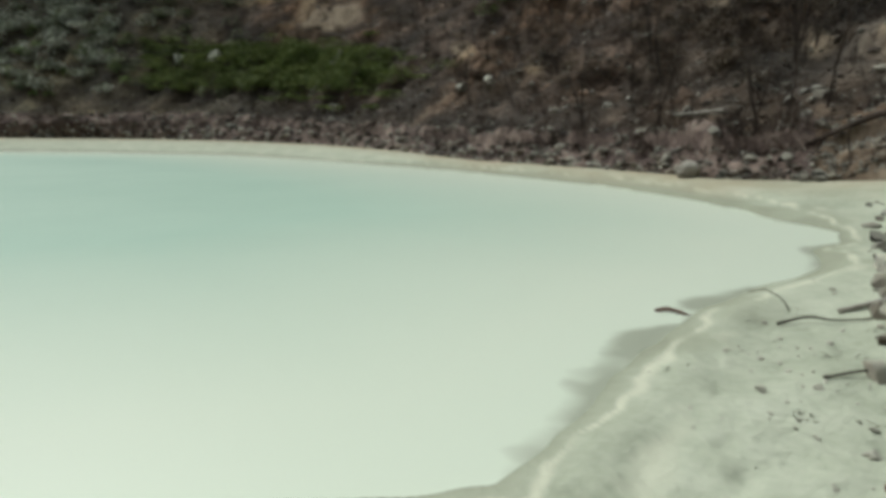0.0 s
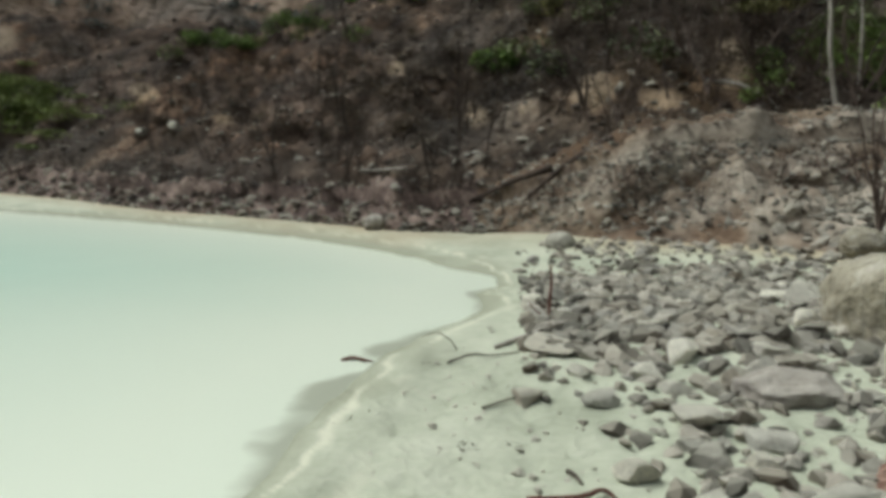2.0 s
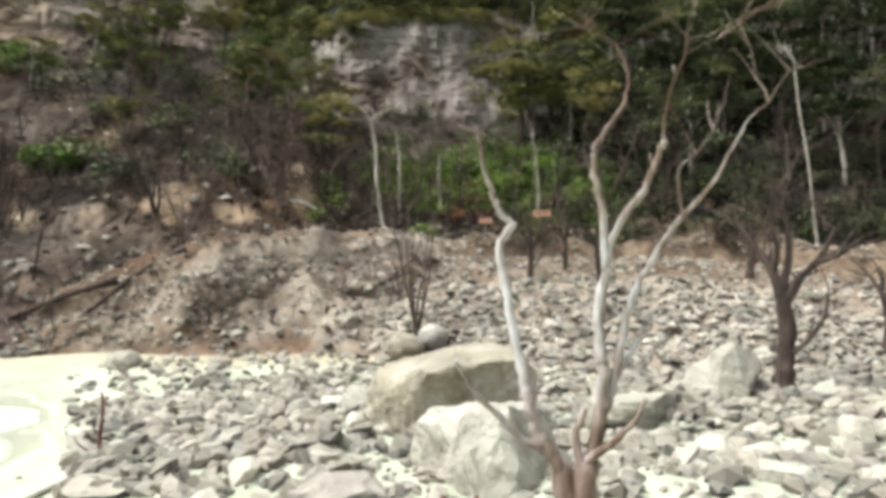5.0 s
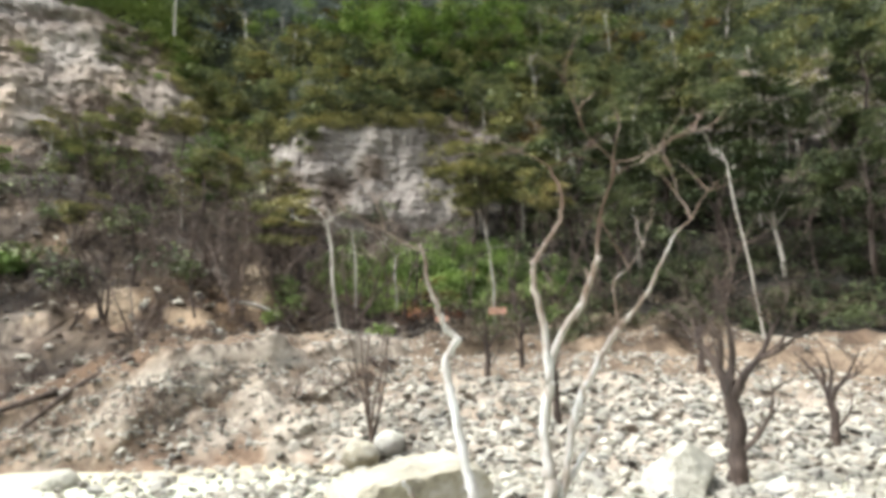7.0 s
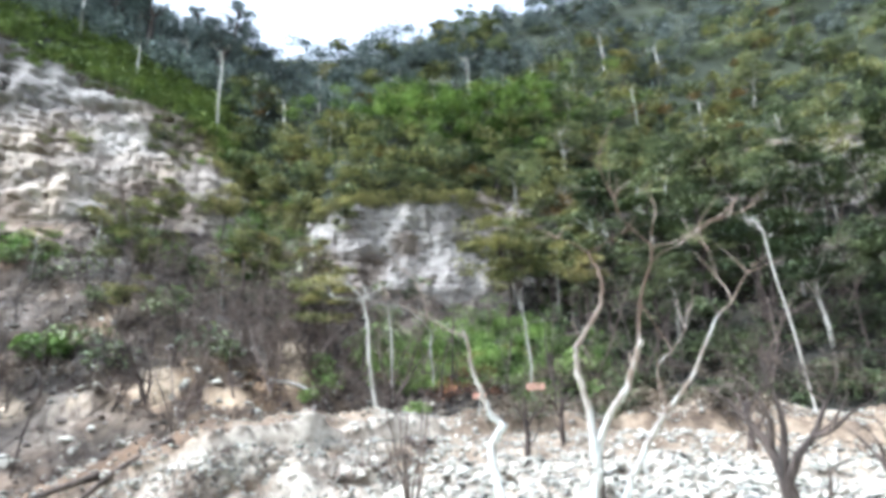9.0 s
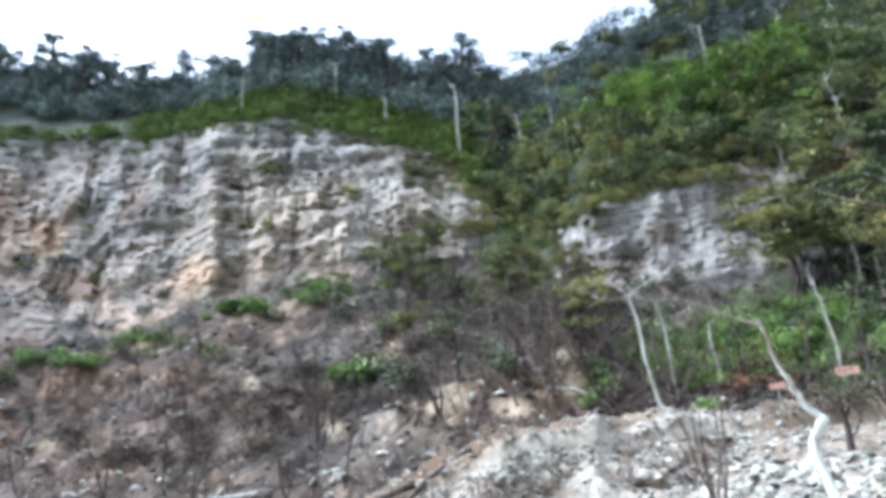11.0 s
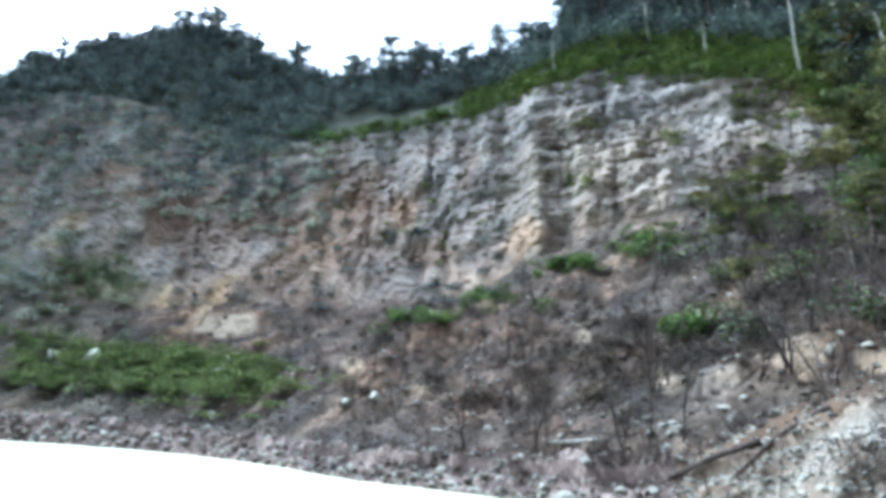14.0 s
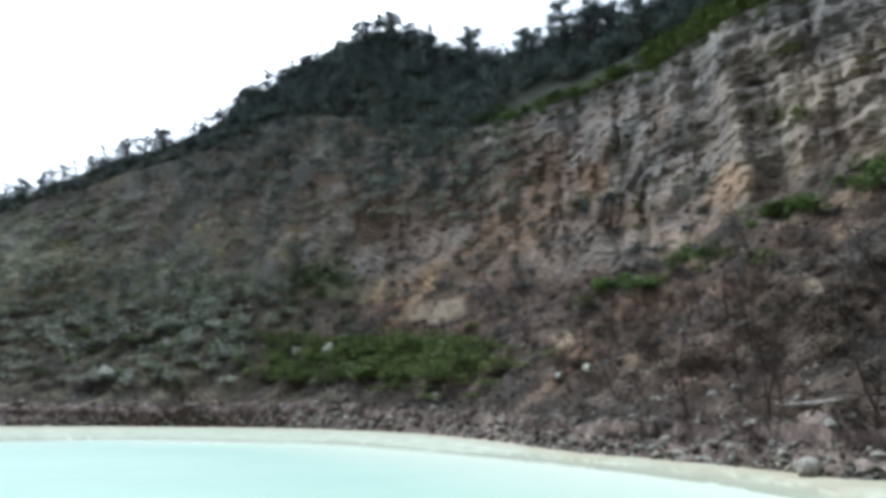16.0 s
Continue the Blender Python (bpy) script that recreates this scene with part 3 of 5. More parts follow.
FIELDS = {
    "shore": SHORE,
    "edge": SHORE + 0.7 * fbm(P * 0.9, 3, 71),
    "crust": np.maximum(np.exp(-((SHORE - 0.2 + 0.16 * fbm(P * 2.2, 4, 74)) / 0.055) ** 2) * np.clip(1.0 + 1.2 * fbm(P * 2.5, 4, 73), 0, 1),
                        0.7 * np.exp(-((SHORE - 0.5 + 0.3 * fbm(P * 1.5, 4, 76)) / 0.13) ** 2) * np.clip(0.3 + 1.6 * fbm(P * 2.2, 4, 77), 0, 1)),
    "tan": np.clip((RR / spots[0][0][None] - 0.86) / 0.14, 0, 0.8) * np.clip(0.8 + 0.6 * fbm(P * 0.5, 3, 78), 0, 1),
    "earth": np.where((sec_k == 2) | (sec_k == 3), np.clip(2.2 * fbm(P * 0.11, 4, 91) - 0.1, 0, 1), 0) * np.clip((50 - A) / 20, 0.25, 1) * np.clip((A + 14) / 8, 0, 1),
    # darkens the talus ground on the wooded right-hand slope
    "wooded_dark": np.where(sec_k <= 3, np.clip((-13 - A + 4 * fbm(P * 0.3, 3, 96)) / 8, 0, 1), 0),
    "scar": 0.9 * stain((20.3, 5.6, 1.7, 1.3), (10.5, 8.7, 1.3, 1.2), (-0.2, 10.7, 0.9, 1.2), (27, 10, 0.8, 0.6), (41, 4.6, 1.2, 0.6), (35, 13, 1.1, 0.7), (15.5, 6.6, 1.0, 0.6), (5, 7.2, 1.2, 0.6), (47, 6.5, 0.9, 0.6), (58, 9.8, 2.0, 0.9)),
    # brown earth patches, with shade of the scooped face painted in
    "shaded_soil": np.where((sec_k == 1) | (sec_k == 2), np.maximum(np.maximum(np.clip(1.7 * fbm(P * 0.55, 4, 97) - 0.1, 0, 0.75), np.where(sec_k == 2, np.clip((A - 2) / 5, 0, 1), np.clip((A - 13) / 4, 0, 1))), stain((2.6, 0.1, 3.8, 1.0), (-10.5, 1.8, 2.2, 1.1), (13, -0.6, 2.2, 0.9), (7.5, 1.2, 2.0, 0.6), (-4, 2.6, 1.5, 0.5), (16, -2.6, 1.5, 0.7))), 0),
    "weathered": np.maximum(np.where(sec_k == 4, np.clip(1.9 * fbm(np.stack([along * 0.16, 0.1 * RR, P[..., 2] * 0.09], -1), 4, 98) - 0.1, 0, 0.6), 0), stain((13, 22.5, 3.0, 1.6), (22, 20.5, 1.6, 1.2), (47, 22, 2.5, 1.6), (8.5, 19.5, 2.5, 1.6), (37, 24, 1.4, 2.2), (19, 29, 2.5, 0.8), (56, 19, 3, 1.4), (-3, 18, 1.2, 2), (-6.5, 18.5, 1.6, 1.6), (-10, 21, 1.3, 1.2), (-5, 22, 1.2, 0.8), (41, 17, 2, 1.2), (64, 18, 2.5, 2))),
    "grain": np.clip(0.5 + 1.1 * fbm(P * np.array([0.09, 0.09, 0.06]), 4, 93), 0, 1),
    "ochre": stain((32, 18.8, 1.5, 2.2), (43, 20, 1.0, 1.4), (-0.2, 10.9, 1.5, 1.6), (20.2, 6.5, 3.0, 2.2), (6, 8, 3.5, 2.5), (9, 11, 2.5, 2), (57.5, 9.8, 4.5, 2.0), (-1, 12, 2.2, 1.6), (13, 8, 2, 1.4), (16, 12, 1.6, 1.6), (3.5, 7, 2.2, 1.5), (26, 8, 2.5, 1.5), (40, 9, 2.5, 1.5)),
    "rust": stain((50, 16, 16, 8), (38, 8, 14, 6), (60, 9, 6, 4)),
    "moss": stain((80, 6, 14, 7), (92, 8, 12, 8), (67, 11.5, 4, 2), (3, 18, 5, 3)),
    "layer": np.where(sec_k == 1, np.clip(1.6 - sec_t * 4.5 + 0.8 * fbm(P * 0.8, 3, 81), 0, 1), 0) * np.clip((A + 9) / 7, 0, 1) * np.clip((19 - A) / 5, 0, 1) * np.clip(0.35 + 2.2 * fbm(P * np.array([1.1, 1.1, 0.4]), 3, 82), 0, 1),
    "soil": np.where((sec_k == 1) | (sec_k == 2), np.clip(((sec_k == 2) + sec_t - 0.45) * 3 + 0.7 * fbm(P * 0.6, 3, 83), 0, 1), 0) * np.clip((-10 - A) / 5, 0, 1) + np.where(sec_k == 2, np.clip(5 * sec_t - 0.6 + 0.9 * fbm(P * 0.9, 3, 84), 0, 1) * np.clip((A + 12) / 5, 0, 1), 0),
    "pale": stain((31, 22, 1.0, 4.5), (26, 24, 2.2, 4), (10.9, 8.6, 2.2, 1.6), (20.3, 5.4, 2.4, 1.8), (-9.7, 24, 1.2, 1.6), (18, 27, 3, 1.6), (21, 22, 3, 3), (-5, 16.5, 1.2, 1.0), (36, 14.5, 4, 1.6), (75, 15.5, 4, 1.8), (45.5, 4.2, 2.2, 2.2), (12, 25, 1.4, 1.2), (67, 23, 2.5, 3), (0.5, 9.5, 1.8, 2.2), (20, 11, 2.2, 1.6), (8, 14, 2.0, 1.8), (30, 5, 3, 1.6), (38, 3.5, 3, 1.2), (15, 5.5, 2.5, 1.3), (33, 11, 2, 1.3)),
}


def sheet(name, lo, hi, mat, label, category, c0=0, c1=None):
    """A band of the land as a mesh of its own, between the columns c0 and c1."""
    c1 = NA if c1 is None else c1
    rows = [k for k, s in enumerate(SEC) if lo <= s[0] <= hi]
    j0, j1 = rows[0], min(rows[-1] + 1, len(SEC) - 1)
    n = j1 - j0 + 1
    idx = np.arange(n * (c1 - c0)).reshape(n, c1 - c0)
    q = np.stack([idx[:-1, :-1], idx[:-1, 1:], idx[1:, 1:], idx[1:, :-1]], -1).reshape(-1, 4)
    me = bpy.data.meshes.new(name)
    me.from_pydata(P[j0:j1 + 1, c0:c1].reshape(-1, 3).tolist(), [], q.tolist())
    me.polygons.foreach_set("use_smooth", [lo != 4] * len(me.polygons))
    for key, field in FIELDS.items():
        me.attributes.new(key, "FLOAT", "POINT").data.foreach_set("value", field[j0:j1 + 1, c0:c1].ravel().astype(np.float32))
    me.update()
    return thing(name, me, mat, label, category, kind="structure")


sheet("ground", 0, 0, SAND, "pale yellow-green sulphur sand flat beside the lake", "ground")
cut = int(np.searchsorted(turns, 19.5))
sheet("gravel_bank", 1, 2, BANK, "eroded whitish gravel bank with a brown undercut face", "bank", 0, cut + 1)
sheet("shore_bank", 1, 2, SHOREBANK, "low brown bank of burnt rubble along the shore", "bank", cut)
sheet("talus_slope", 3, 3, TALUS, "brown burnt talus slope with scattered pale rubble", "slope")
sheet("cliff_face", 4, 4, CLIFF, "grey weathered crater cliff with pale and ochre rock", "cliff")
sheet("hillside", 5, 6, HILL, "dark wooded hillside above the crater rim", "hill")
land = BVHTree.FromPolygons(P.reshape(-1, 3).tolist(), [
    (j * NA + i, j * NA + i + 1, (j + 1) * NA + i + 1, (j + 1) * NA + i) for j in range(len(SEC) - 1) for i in range(NA - 1)])


def land_z(x, y):
    hit = land.ray_cast(Vector((x, y, 300)), Vector((0, 0, -1)))
    return hit[0].z if hit[0] is not None else 0.0


def spot(a, r):
    x, y = -math.sin(radians(a)) * r, math.cos(radians(a)) * r
    return x, y, land_z(x, y)


first = {k: next(j for j, s in enumerate(SEC) if s[0] == k) for k in range(7)}


def on_band(a, k, t):
    """A place on band k (3 talus, 4 cliff, 5 hillside) at the share t of its height."""
    i = int(np.clip(np.searchsorted(turns, a), 0, NA - 1))
    j = first[k] + int(t * (counts[k] - 1))
    return Vector(P[j, i])


def at_el(a, el):
    """The place at turn a where the land first rises to the angle el, seen from the beach."""
    i = int(np.clip(np.searchsorted(turns, a), 0, NA - 1))
    col = P[first[1]:, i]
    el = settle(a, el)
    up = np.degrees(np.arctan2(col[:, 2] - 1.95, np.hypot(col[:, 0], col[:, 1])))
    k = int(np.argmax(up >= el))
    return Vector(col[k]) if up[k] >= el else None


# the lake's surface
wa, wr = np.arange(-60, 300, 1.5), np.concatenate([[0.0], 0.3 * (190 / 0.3) ** (np.arange(170) / 169)])
wx, wy = -np.sin(np.radians(wa))[None] * wr[:, None], np.cos(np.radians(wa))[None] * wr[:, None]
wx, wy = wx - 4.5, wy + 4.0
wd = shore(wx, wy)
keep = wd < 1.2
g = np.arange(wx.size).reshape(wx.shape)
nxt = np.roll(g, -1, 1)
quads = np.stack([g[:-1], nxt[:-1], nxt[1:], g[1:]], -1).reshape(-1, 4)
quads = quads[keep.ravel()[quads].all(1)]
used, inv = np.unique(quads, return_inverse=True)
me = bpy.data.meshes.new("water")
me.from_pydata(np.stack([wx.ravel()[used], wy.ravel()[used], 0 * used], -1).tolist(), [], inv.reshape(-1, 4).tolist())
wq = np.stack([wx, wy, 0 * wx], -1)
for key, field in (("shore", wd), ("edge", wd + 1.0 * fbm(wq * 0.6, 5, 75) - 0.2)):
    me.attributes.new(key, "FLOAT", "POINT").data.foreach_set("value", field.ravel()[used].astype(np.float32))
me.polygons.foreach_set("use_smooth", [True] * len(me.polygons))
me.update()
thing("water", me, WATER, "milky pale turquoise crater lake, still surface", "lake", kind="structure")


# ---------------- rocks ----------------
def rock_mesh(name, seed, sub=2, planes=9, rough=0.12, cut=(0.55, 0.9), boxy=2.0):
    """A broken stone: a ball cut by planes, then roughened; one unit in half width."""
    rnd = random.Random(seed)
    bm = bmesh.new()
    bmesh.ops.create_icosphere(bm, subdivisions=sub, radius=1.0)
    v = np.array([tuple(q.co) for q in bm.verts])
    v = v / ((np.abs(v) ** boxy).sum(1) ** (1 / boxy))[:, None]
    for _ in range(planes):
        n = np.array([rnd.gauss(0, 1), rnd.gauss(0, 1), rnd.gauss(0, 1)])
        n /= np.linalg.norm(n)
        over = np.maximum(v @ n - rnd.uniform(*cut), 0)
        v = v - over[:, None] * n
    v = v / np.abs(v).max(0)
    v = v * (1 + rough * fbm(v * 1.6 + seed * 3.7, 3, seed))[:, None]
    if sub >= 4:
        v = v * (1 + 0.03 * fbm(v * 6 + seed, 4, seed + 5, True) + 0.07 * blocky(fbm(v * 2.2 + seed, 3, seed + 9), 3))[:, None]
    for q, co in zip(bm.verts, v):
        q.co = co
    me = bpy.data.meshes.new(name)
    bm.to_mesh(me)
    bm.free()
    return me


def soft_shade(me, angle=32):
    me.polygons.foreach_set("use_smooth", [True] * len(me.polygons))
    me.set_sharp_from_angle(angle=radians(angle))


def set_rock(name, mesh, mat, a, r, wide, deep, high, turn, label, category="rock", group="", sink=0.25, tilt=(0, 0)):
    x, y, z = spot(a, r)
    m = Matrix.LocRotScale((x, y, z + high * (0.5 - sink)), Euler((radians(tilt[0]), radians(tilt[1]), radians(turn))), (wide / 2, deep / 2, high / 2))
    return thing(name, mesh, mat, label, category, group, place=m)


def big_rock(seed, planes, cut, rough):
    me = rock_mesh("boulder", seed, 5, planes, rough, cut, 4.5 if rough > 0.07 else 2.0)
    soft_shade(me, 30)
    return me


set_rock("boulder", big_rock(3, 9, (0.78, 1.15), 0.08), OCHRE, -14.5, 8.4, 2.0, 1.4, 1.5, 20, "large ochre-stained boulder half sunk in grey rubble", "boulder", sink=0.36, tilt=(5, -7))
set_rock("boulder", big_rock(12, 9, (0.8, 1.2), 0.10), PALE, -18.45, 6.6, 1.55, 1.45, 1.65, 28, "large pale grey boulder behind the bare tree", "boulder", sink=0.63, tilt=(-3, 4))
set_rock("boulder", big_rock(18, 8, (0.7, 1.0), 0.10), PALE, -29.0, 9.0, 1.35, 1.0, 0.5, 20, "low flat pale boulder on sulphur sand", "boulder", sink=0.3)
set_rock("boulder", big_rock(26, 16, (0.55, 0.95), 0.08), PALE, -36.8, 10.6, 1.2, 0.95, 0.95, 10, "whitish angular boulder leaning against a charred tree", "boulder", sink=0.2, tilt=(0, 14))
set_rock("boulder", big_rock(22, 7, (0.75, 1.05), 0.08), PINK, -5.2, 5.9, 0.78, 0.6, 0.4, 25, "flat pinkish-grey boulder bedded in pale sand", "boulder", sink=0.42, tilt=(4, -4))
set_rock("boulder", big_rock(29, 5, (0.95, 1.1), 0.06), OCHRE, -9.9, 13.7, 0.78, 0.7, 0.62, 0, "rounded yellowish boulder at the foot of the rubble", "boulder", sink=0.12)
set_rock("boulder", big_rock(31, 5, (0.95, 1.1), 0.06), STONE, -12.3, 13.9, 0.66, 0.6, 0.56, 30, "rounded dark grey boulder beside a yellowish one", "boulder", sink=0.12)
set_rock("boulder", big_rock(37, 5, (0.9, 1.1), 0.06), PALE, 12.6, 15.4, 0.72, 0.65, 0.55, 0, "rounded grey boulder on the sand flat", "boulder", sink=0.4)
set_rock("boulder", big_rock(41, 9, (0.7, 1.0), 0.065), PINK, 28.7, 20.3, 0.72, 0.6, 0.6, 0, "pale pinkish boulder at the edge of the beach", "boulder", sink=0.2)

STONES = []
for k in range(20):
    me = rock_mesh("stone", 100 + k, 3, 15, 0.05, (0.30, 0.72), 2.4)
    soft_shade(me, 14)
    me.materials.append(STONE)
    STONES.append(me)

# turn, distance, width, height of the stones that stand out
for k, (a, r, wide, high) in enumerate(((-29.5, 4.15, 0.62, 0.42), (-9.2, 4.1, 0.52, 0.2), (6.9, 4.0, 0.36, 0.2), (-4.3, 4.75, 0.46, 0.34), (-19.2, 5.0, 0.38, 0.26), (-6.2, 7.9, 0.42, 0.34), (-6.1, 9.2, 0.55, 0.42),
                                        (-1.2, 6.0, 0.5, 0.34), (-2.9, 6.15, 0.34, 0.4), (2.6, 6.6, 0.42, 0.26), (5.4, 6.1, 0.45, 0.3), (-3.8, 6.9, 0.6, 0.2), (-33, 5.2, 0.55, 0.3), (-37.5, 5.4, 0.5, 0.28),
                                        (-41, 6.6, 0.52, 0.36), (-36, 7.3, 0.5, 0.3), (-45, 8.5, 0.6, 0.45), (-43, 10.5, 0.55, 0.5), (-47, 7.0, 0.5, 0.3), (-24, 4.05, 0.32, 0.2), (-13, 3.9, 0.4, 0.28), (0.5, 4.4, 0.48, 0.24),
                                        (13.4, 6.8, 0.75, 0.16), (16.0, 5.35, 0.36, 0.26), (9.5, 5.3, 0.3, 0.2), (-31, 3.7, 0.4, 0.24), (-22, 6.5, 0.4, 0.3), (-0.4, 3.6, 0.34, 0.2), (-6.6, 3.55, 0.42, 0.3), (2.2, 5.1, 0.5, 0.22))):
    set_rock("stone", STONES[k % 20], STONE, a, r, wide, wide * random.Random(k).uniform(0.6, 0.95), high, k * 47, "angular grey volcanic stone bedded in pale sand", "stone", "scattered stones", 0.3)


def stony(x, y):
    """How thickly stones lie: the heap by the stick, and the rubble on the right."""
    r, a = math.hypot(x, y), math.degrees(math.atan2(-x, y))
    heap = curve(a, (-60, 0), (-12, 0.6), (-8, 1), (9, 1), (14, 0.75), (16.5, 0)) * curve(r, (5.4, 0), (6.4, 0.9), (7, 1), (12.0, 1), (13.2, 0.4), (15.5, 0.25), (16.5, 0))
    right = curve(a, (-75, 0.4), (-55, 1), (-12, 1), (-6, 0.1), (0, 0)) * curve(r, (7.2, 0.12), (9.4, 0.85), (11, 1), (15, 1), (17.5, 0.4), (20, 0.12), (24, 0.06))
    near = curve(a, (-60, 0.6), (-20, 0.75), (-4, 0.7), (5, 0.42), (9, 0.14), (17, 0.0)) * curve(r, (2.6, 0), (3.4, 1), (7.5, 1), (9, 0))
    return max(heap, right, near)


rnd = random.Random(7)
made = 0
taken = []
while made < 295:
    a, r = rnd.uniform(-52, 17), 3.2 + 10.5 * rnd.random() ** 0.8
    x, y = -math.sin(radians(a)) * r, math.cos(radians(a)) * r
    if rnd.random() > stony(x, y) or math.hypot(x - 2.0, y - 4.17) < 0.35:
        continue
    wide = rnd.choice((0.14, 0.18, 0.22, 0.27, 0.34, 0.42)) * rnd.uniform(0.85, 1.2)
    if any((x - p) ** 2 + (y - q) ** 2 < (0.36 * (wide + w)) ** 2 for p, q, w in taken):
        continue
    taken.append((x, y, wide))
    set_rock("stone", rnd.choice(STONES), STONE, a, r, wide, wide * rnd.uniform(0.55, 0.95), wide * rnd.uniform(0.32, 0.68), rnd.uniform(0, 360),
             "angular grey volcanic stone in the rubble" if r > 6.5 else "angular grey volcanic stone bedded in pale sand", "stone", "scattered stones", 0.32 if r > 6.5 else 0.44, (rnd.uniform(-18, 18), rnd.uniform(-18, 18)))
    made += 1

PEBBLES = [np.array([tuple(v.co) for v in me.vertices]) for me in (rock_mesh("p", 300 + k, 1, 9, 0.08, (0.32, 0.75)) for k in range(8))]
ico = rock_mesh("p", 1, 1, 0, 0)
PEBBLE_FACES = [tuple(p.vertices) for p in ico.polygons]


def scatter(name, count, pick, label, category, mat, seed):
    """Many small stones joined in one mesh. pick gives a place, a size and a share of sinking."""
    rnd = random.Random(seed)
    geo = Geo()
    while count:
        got = pick(rnd)
        if got is None:
            continue
        (x, y, z), s = got
        turn = Euler((rnd.uniform(-0.5, 0.5), rnd.uniform(-0.5, 0.5), rnd.uniform(0, 6.28))).to_matrix()
        v = PEBBLES[rnd.randrange(8)] * (s, s * rnd.uniform(0.6, 0.95), s * rnd.uniform(0.45, 0.8))
        geo.add(v @ np.array(turn).T + (x, y, z + s * 0.12), PEBBLE_FACES)
        count -= 1
    return thing(name, geo.mesh(name), mat, label, category, kind="stuff")


def pick_rubble(rnd):
    a, r = rnd.uniform(-60, 17), 3.0 + 21.5 * rnd.random() ** 0.75
    x, y = -math.sin(radians(a)) * r, math.cos(radians(a)) * r
    if rnd.random() > stony(x, y) * (1 if r > 6.5 else 0.6):
        return None
    if math.hypot(x - 1.9, y - 6.3) < 0.35 or math.hypot(x - 2.0, y - 8.1) < 0.4:
        return None
    return (x, y, land_z(x, y)), rnd.choice((0.035, 0.05, 0.06, 0.08, 0.10, 0.13, 0.17)) * rnd.uniform(0.8, 1.2) * (1 if r > 6 else 0.75)


scatter("rubble", 11500, pick_rubble, "loose grey and whitish rubble covering the bank", "rubble", RUBBLE, 11)


def pick_sand(rnd):
    a, r = rnd.uniform(-40, 36), 2.4 + 5.5 * rnd.random()
    x, y = -math.sin(radians(a)) * r, math.cos(radians(a)) * r
    if shore(np.array([x]), np.array([y]))[0] < 0.45 or fbm(np.array([[x, y, 0.0]]) * 1.2, 2, 95)[0] < -0.05:
        return None
    return (x, y, land_z(x, y)), rnd.choice((0.012, 0.016, 0.022, 0.03, 0.045)) * rnd.uniform(0.8, 1.2)


scatter("pebbles", 330, pick_sand, "small pale and grey pebbles strewn over the sand", "pebbles", PALE, 14)


def pick_bank(rnd):
    a = rnd.uniform(-55, 19)
    i = int(np.searchsorted(turns, a))
    j = first[1] + rnd.randrange(4, counts[1] + 12)
    if a > -8 and rnd.random() < 0.45 and j < first[2] - 14:
        return None
    p = P[j, i]
    return tuple(p), rnd.choice((0.03, 0.04, 0.05, 0.07, 0.11)) * rnd.uniform(0.7, 1.2) * (0.9 if a > -6 else 1.05)


scatter("bank_gravel", 9500, pick_bank, "whitish stones sticking out of the gravel bank", "gravel", RUBBLE, 12)


def pick_talus(rnd):
    a = rnd.uniform(-20, 96)
    i = int(np.searchsorted(turns, a))
    t = rnd.random() ** 1.25
    j = first[1] + int(t * (counts[1] + counts[2] + counts[3] - 1)) if a > 19 else first[3] + int(t * counts[3])
    if FIELDS["scar"][min(j, first[4]), i] > 0.35 and rnd.random() < 0.85:
        return None
    p = P[min(j, first[4]), i]
    far = math.hypot(p[0], p[1])
    return tuple(p), rnd.choice((0.06, 0.08, 0.11, 0.16, 0.28)) * rnd.uniform(0.7, 1.2) * min(1.3, 0.3 + far / 60)


scatter("talus_rubble", 5200, pick_talus, "brown and pale rubble strewn over the burnt slope", "rubble", TALUSROCK, 13)

def pick_shore(rnd):
    a = rnd.uniform(19, 97)
    p = P[first[1] + int(rnd.random() ** 1.3 * (counts[1] + counts[2])), int(np.searchsorted(turns, a))]
    far = math.hypot(p[0], p[1])
    return tuple(p), rnd.choice((0.05, 0.07, 0.1, 0.16, 0.26)) * rnd.uniform(0.7, 1.2) * min(1.8, 0.4 + far / 55)


def pick_pale(rnd):
    a = rnd.uniform(-8, 62)
    t_ = rnd.random() ** 1.5
    j, i = first[3] + int(t_ * counts[3]), int(np.searchsorted(turns, a))
    return tuple(P[j, i]), rnd.choice((0.05, 0.07, 0.1, 0.15, 0.24)) * rnd.uniform(0.7, 1.3)


scatter("pale_rubble", 1500, pick_pale, "pale grey and tan stones on the burnt slope", "rubble", RUBBLE, 16)
scatter("shore_stones", 1300, pick_shore, "pale and pinkish stones along the far shore", "stones", RUBBLE, 15)

for a, el, wide in ((69.6, 5.4, 3.0), (66.8, 5.4, 2.8), (84, 3.4, 3.2), (76.5, 7.6, 3.2), (57.5, 1.4, 1.6), (44.5, 3.4, 1.3), (47.0, 2.6, 1.0)):
    p = at_el(a, el)
    m = Matrix.LocRotScale((p.x, p.y, p.z + wide * 0.1), Euler((0, 0.2, a)), (wide / 2, wide * 0.4, wide * 0.3))
    thing("boulder", STONES[int(a) % 6], PALE, "whitish fallen boulder on the vegetated slope", "boulder", "fallen boulders", place=m)


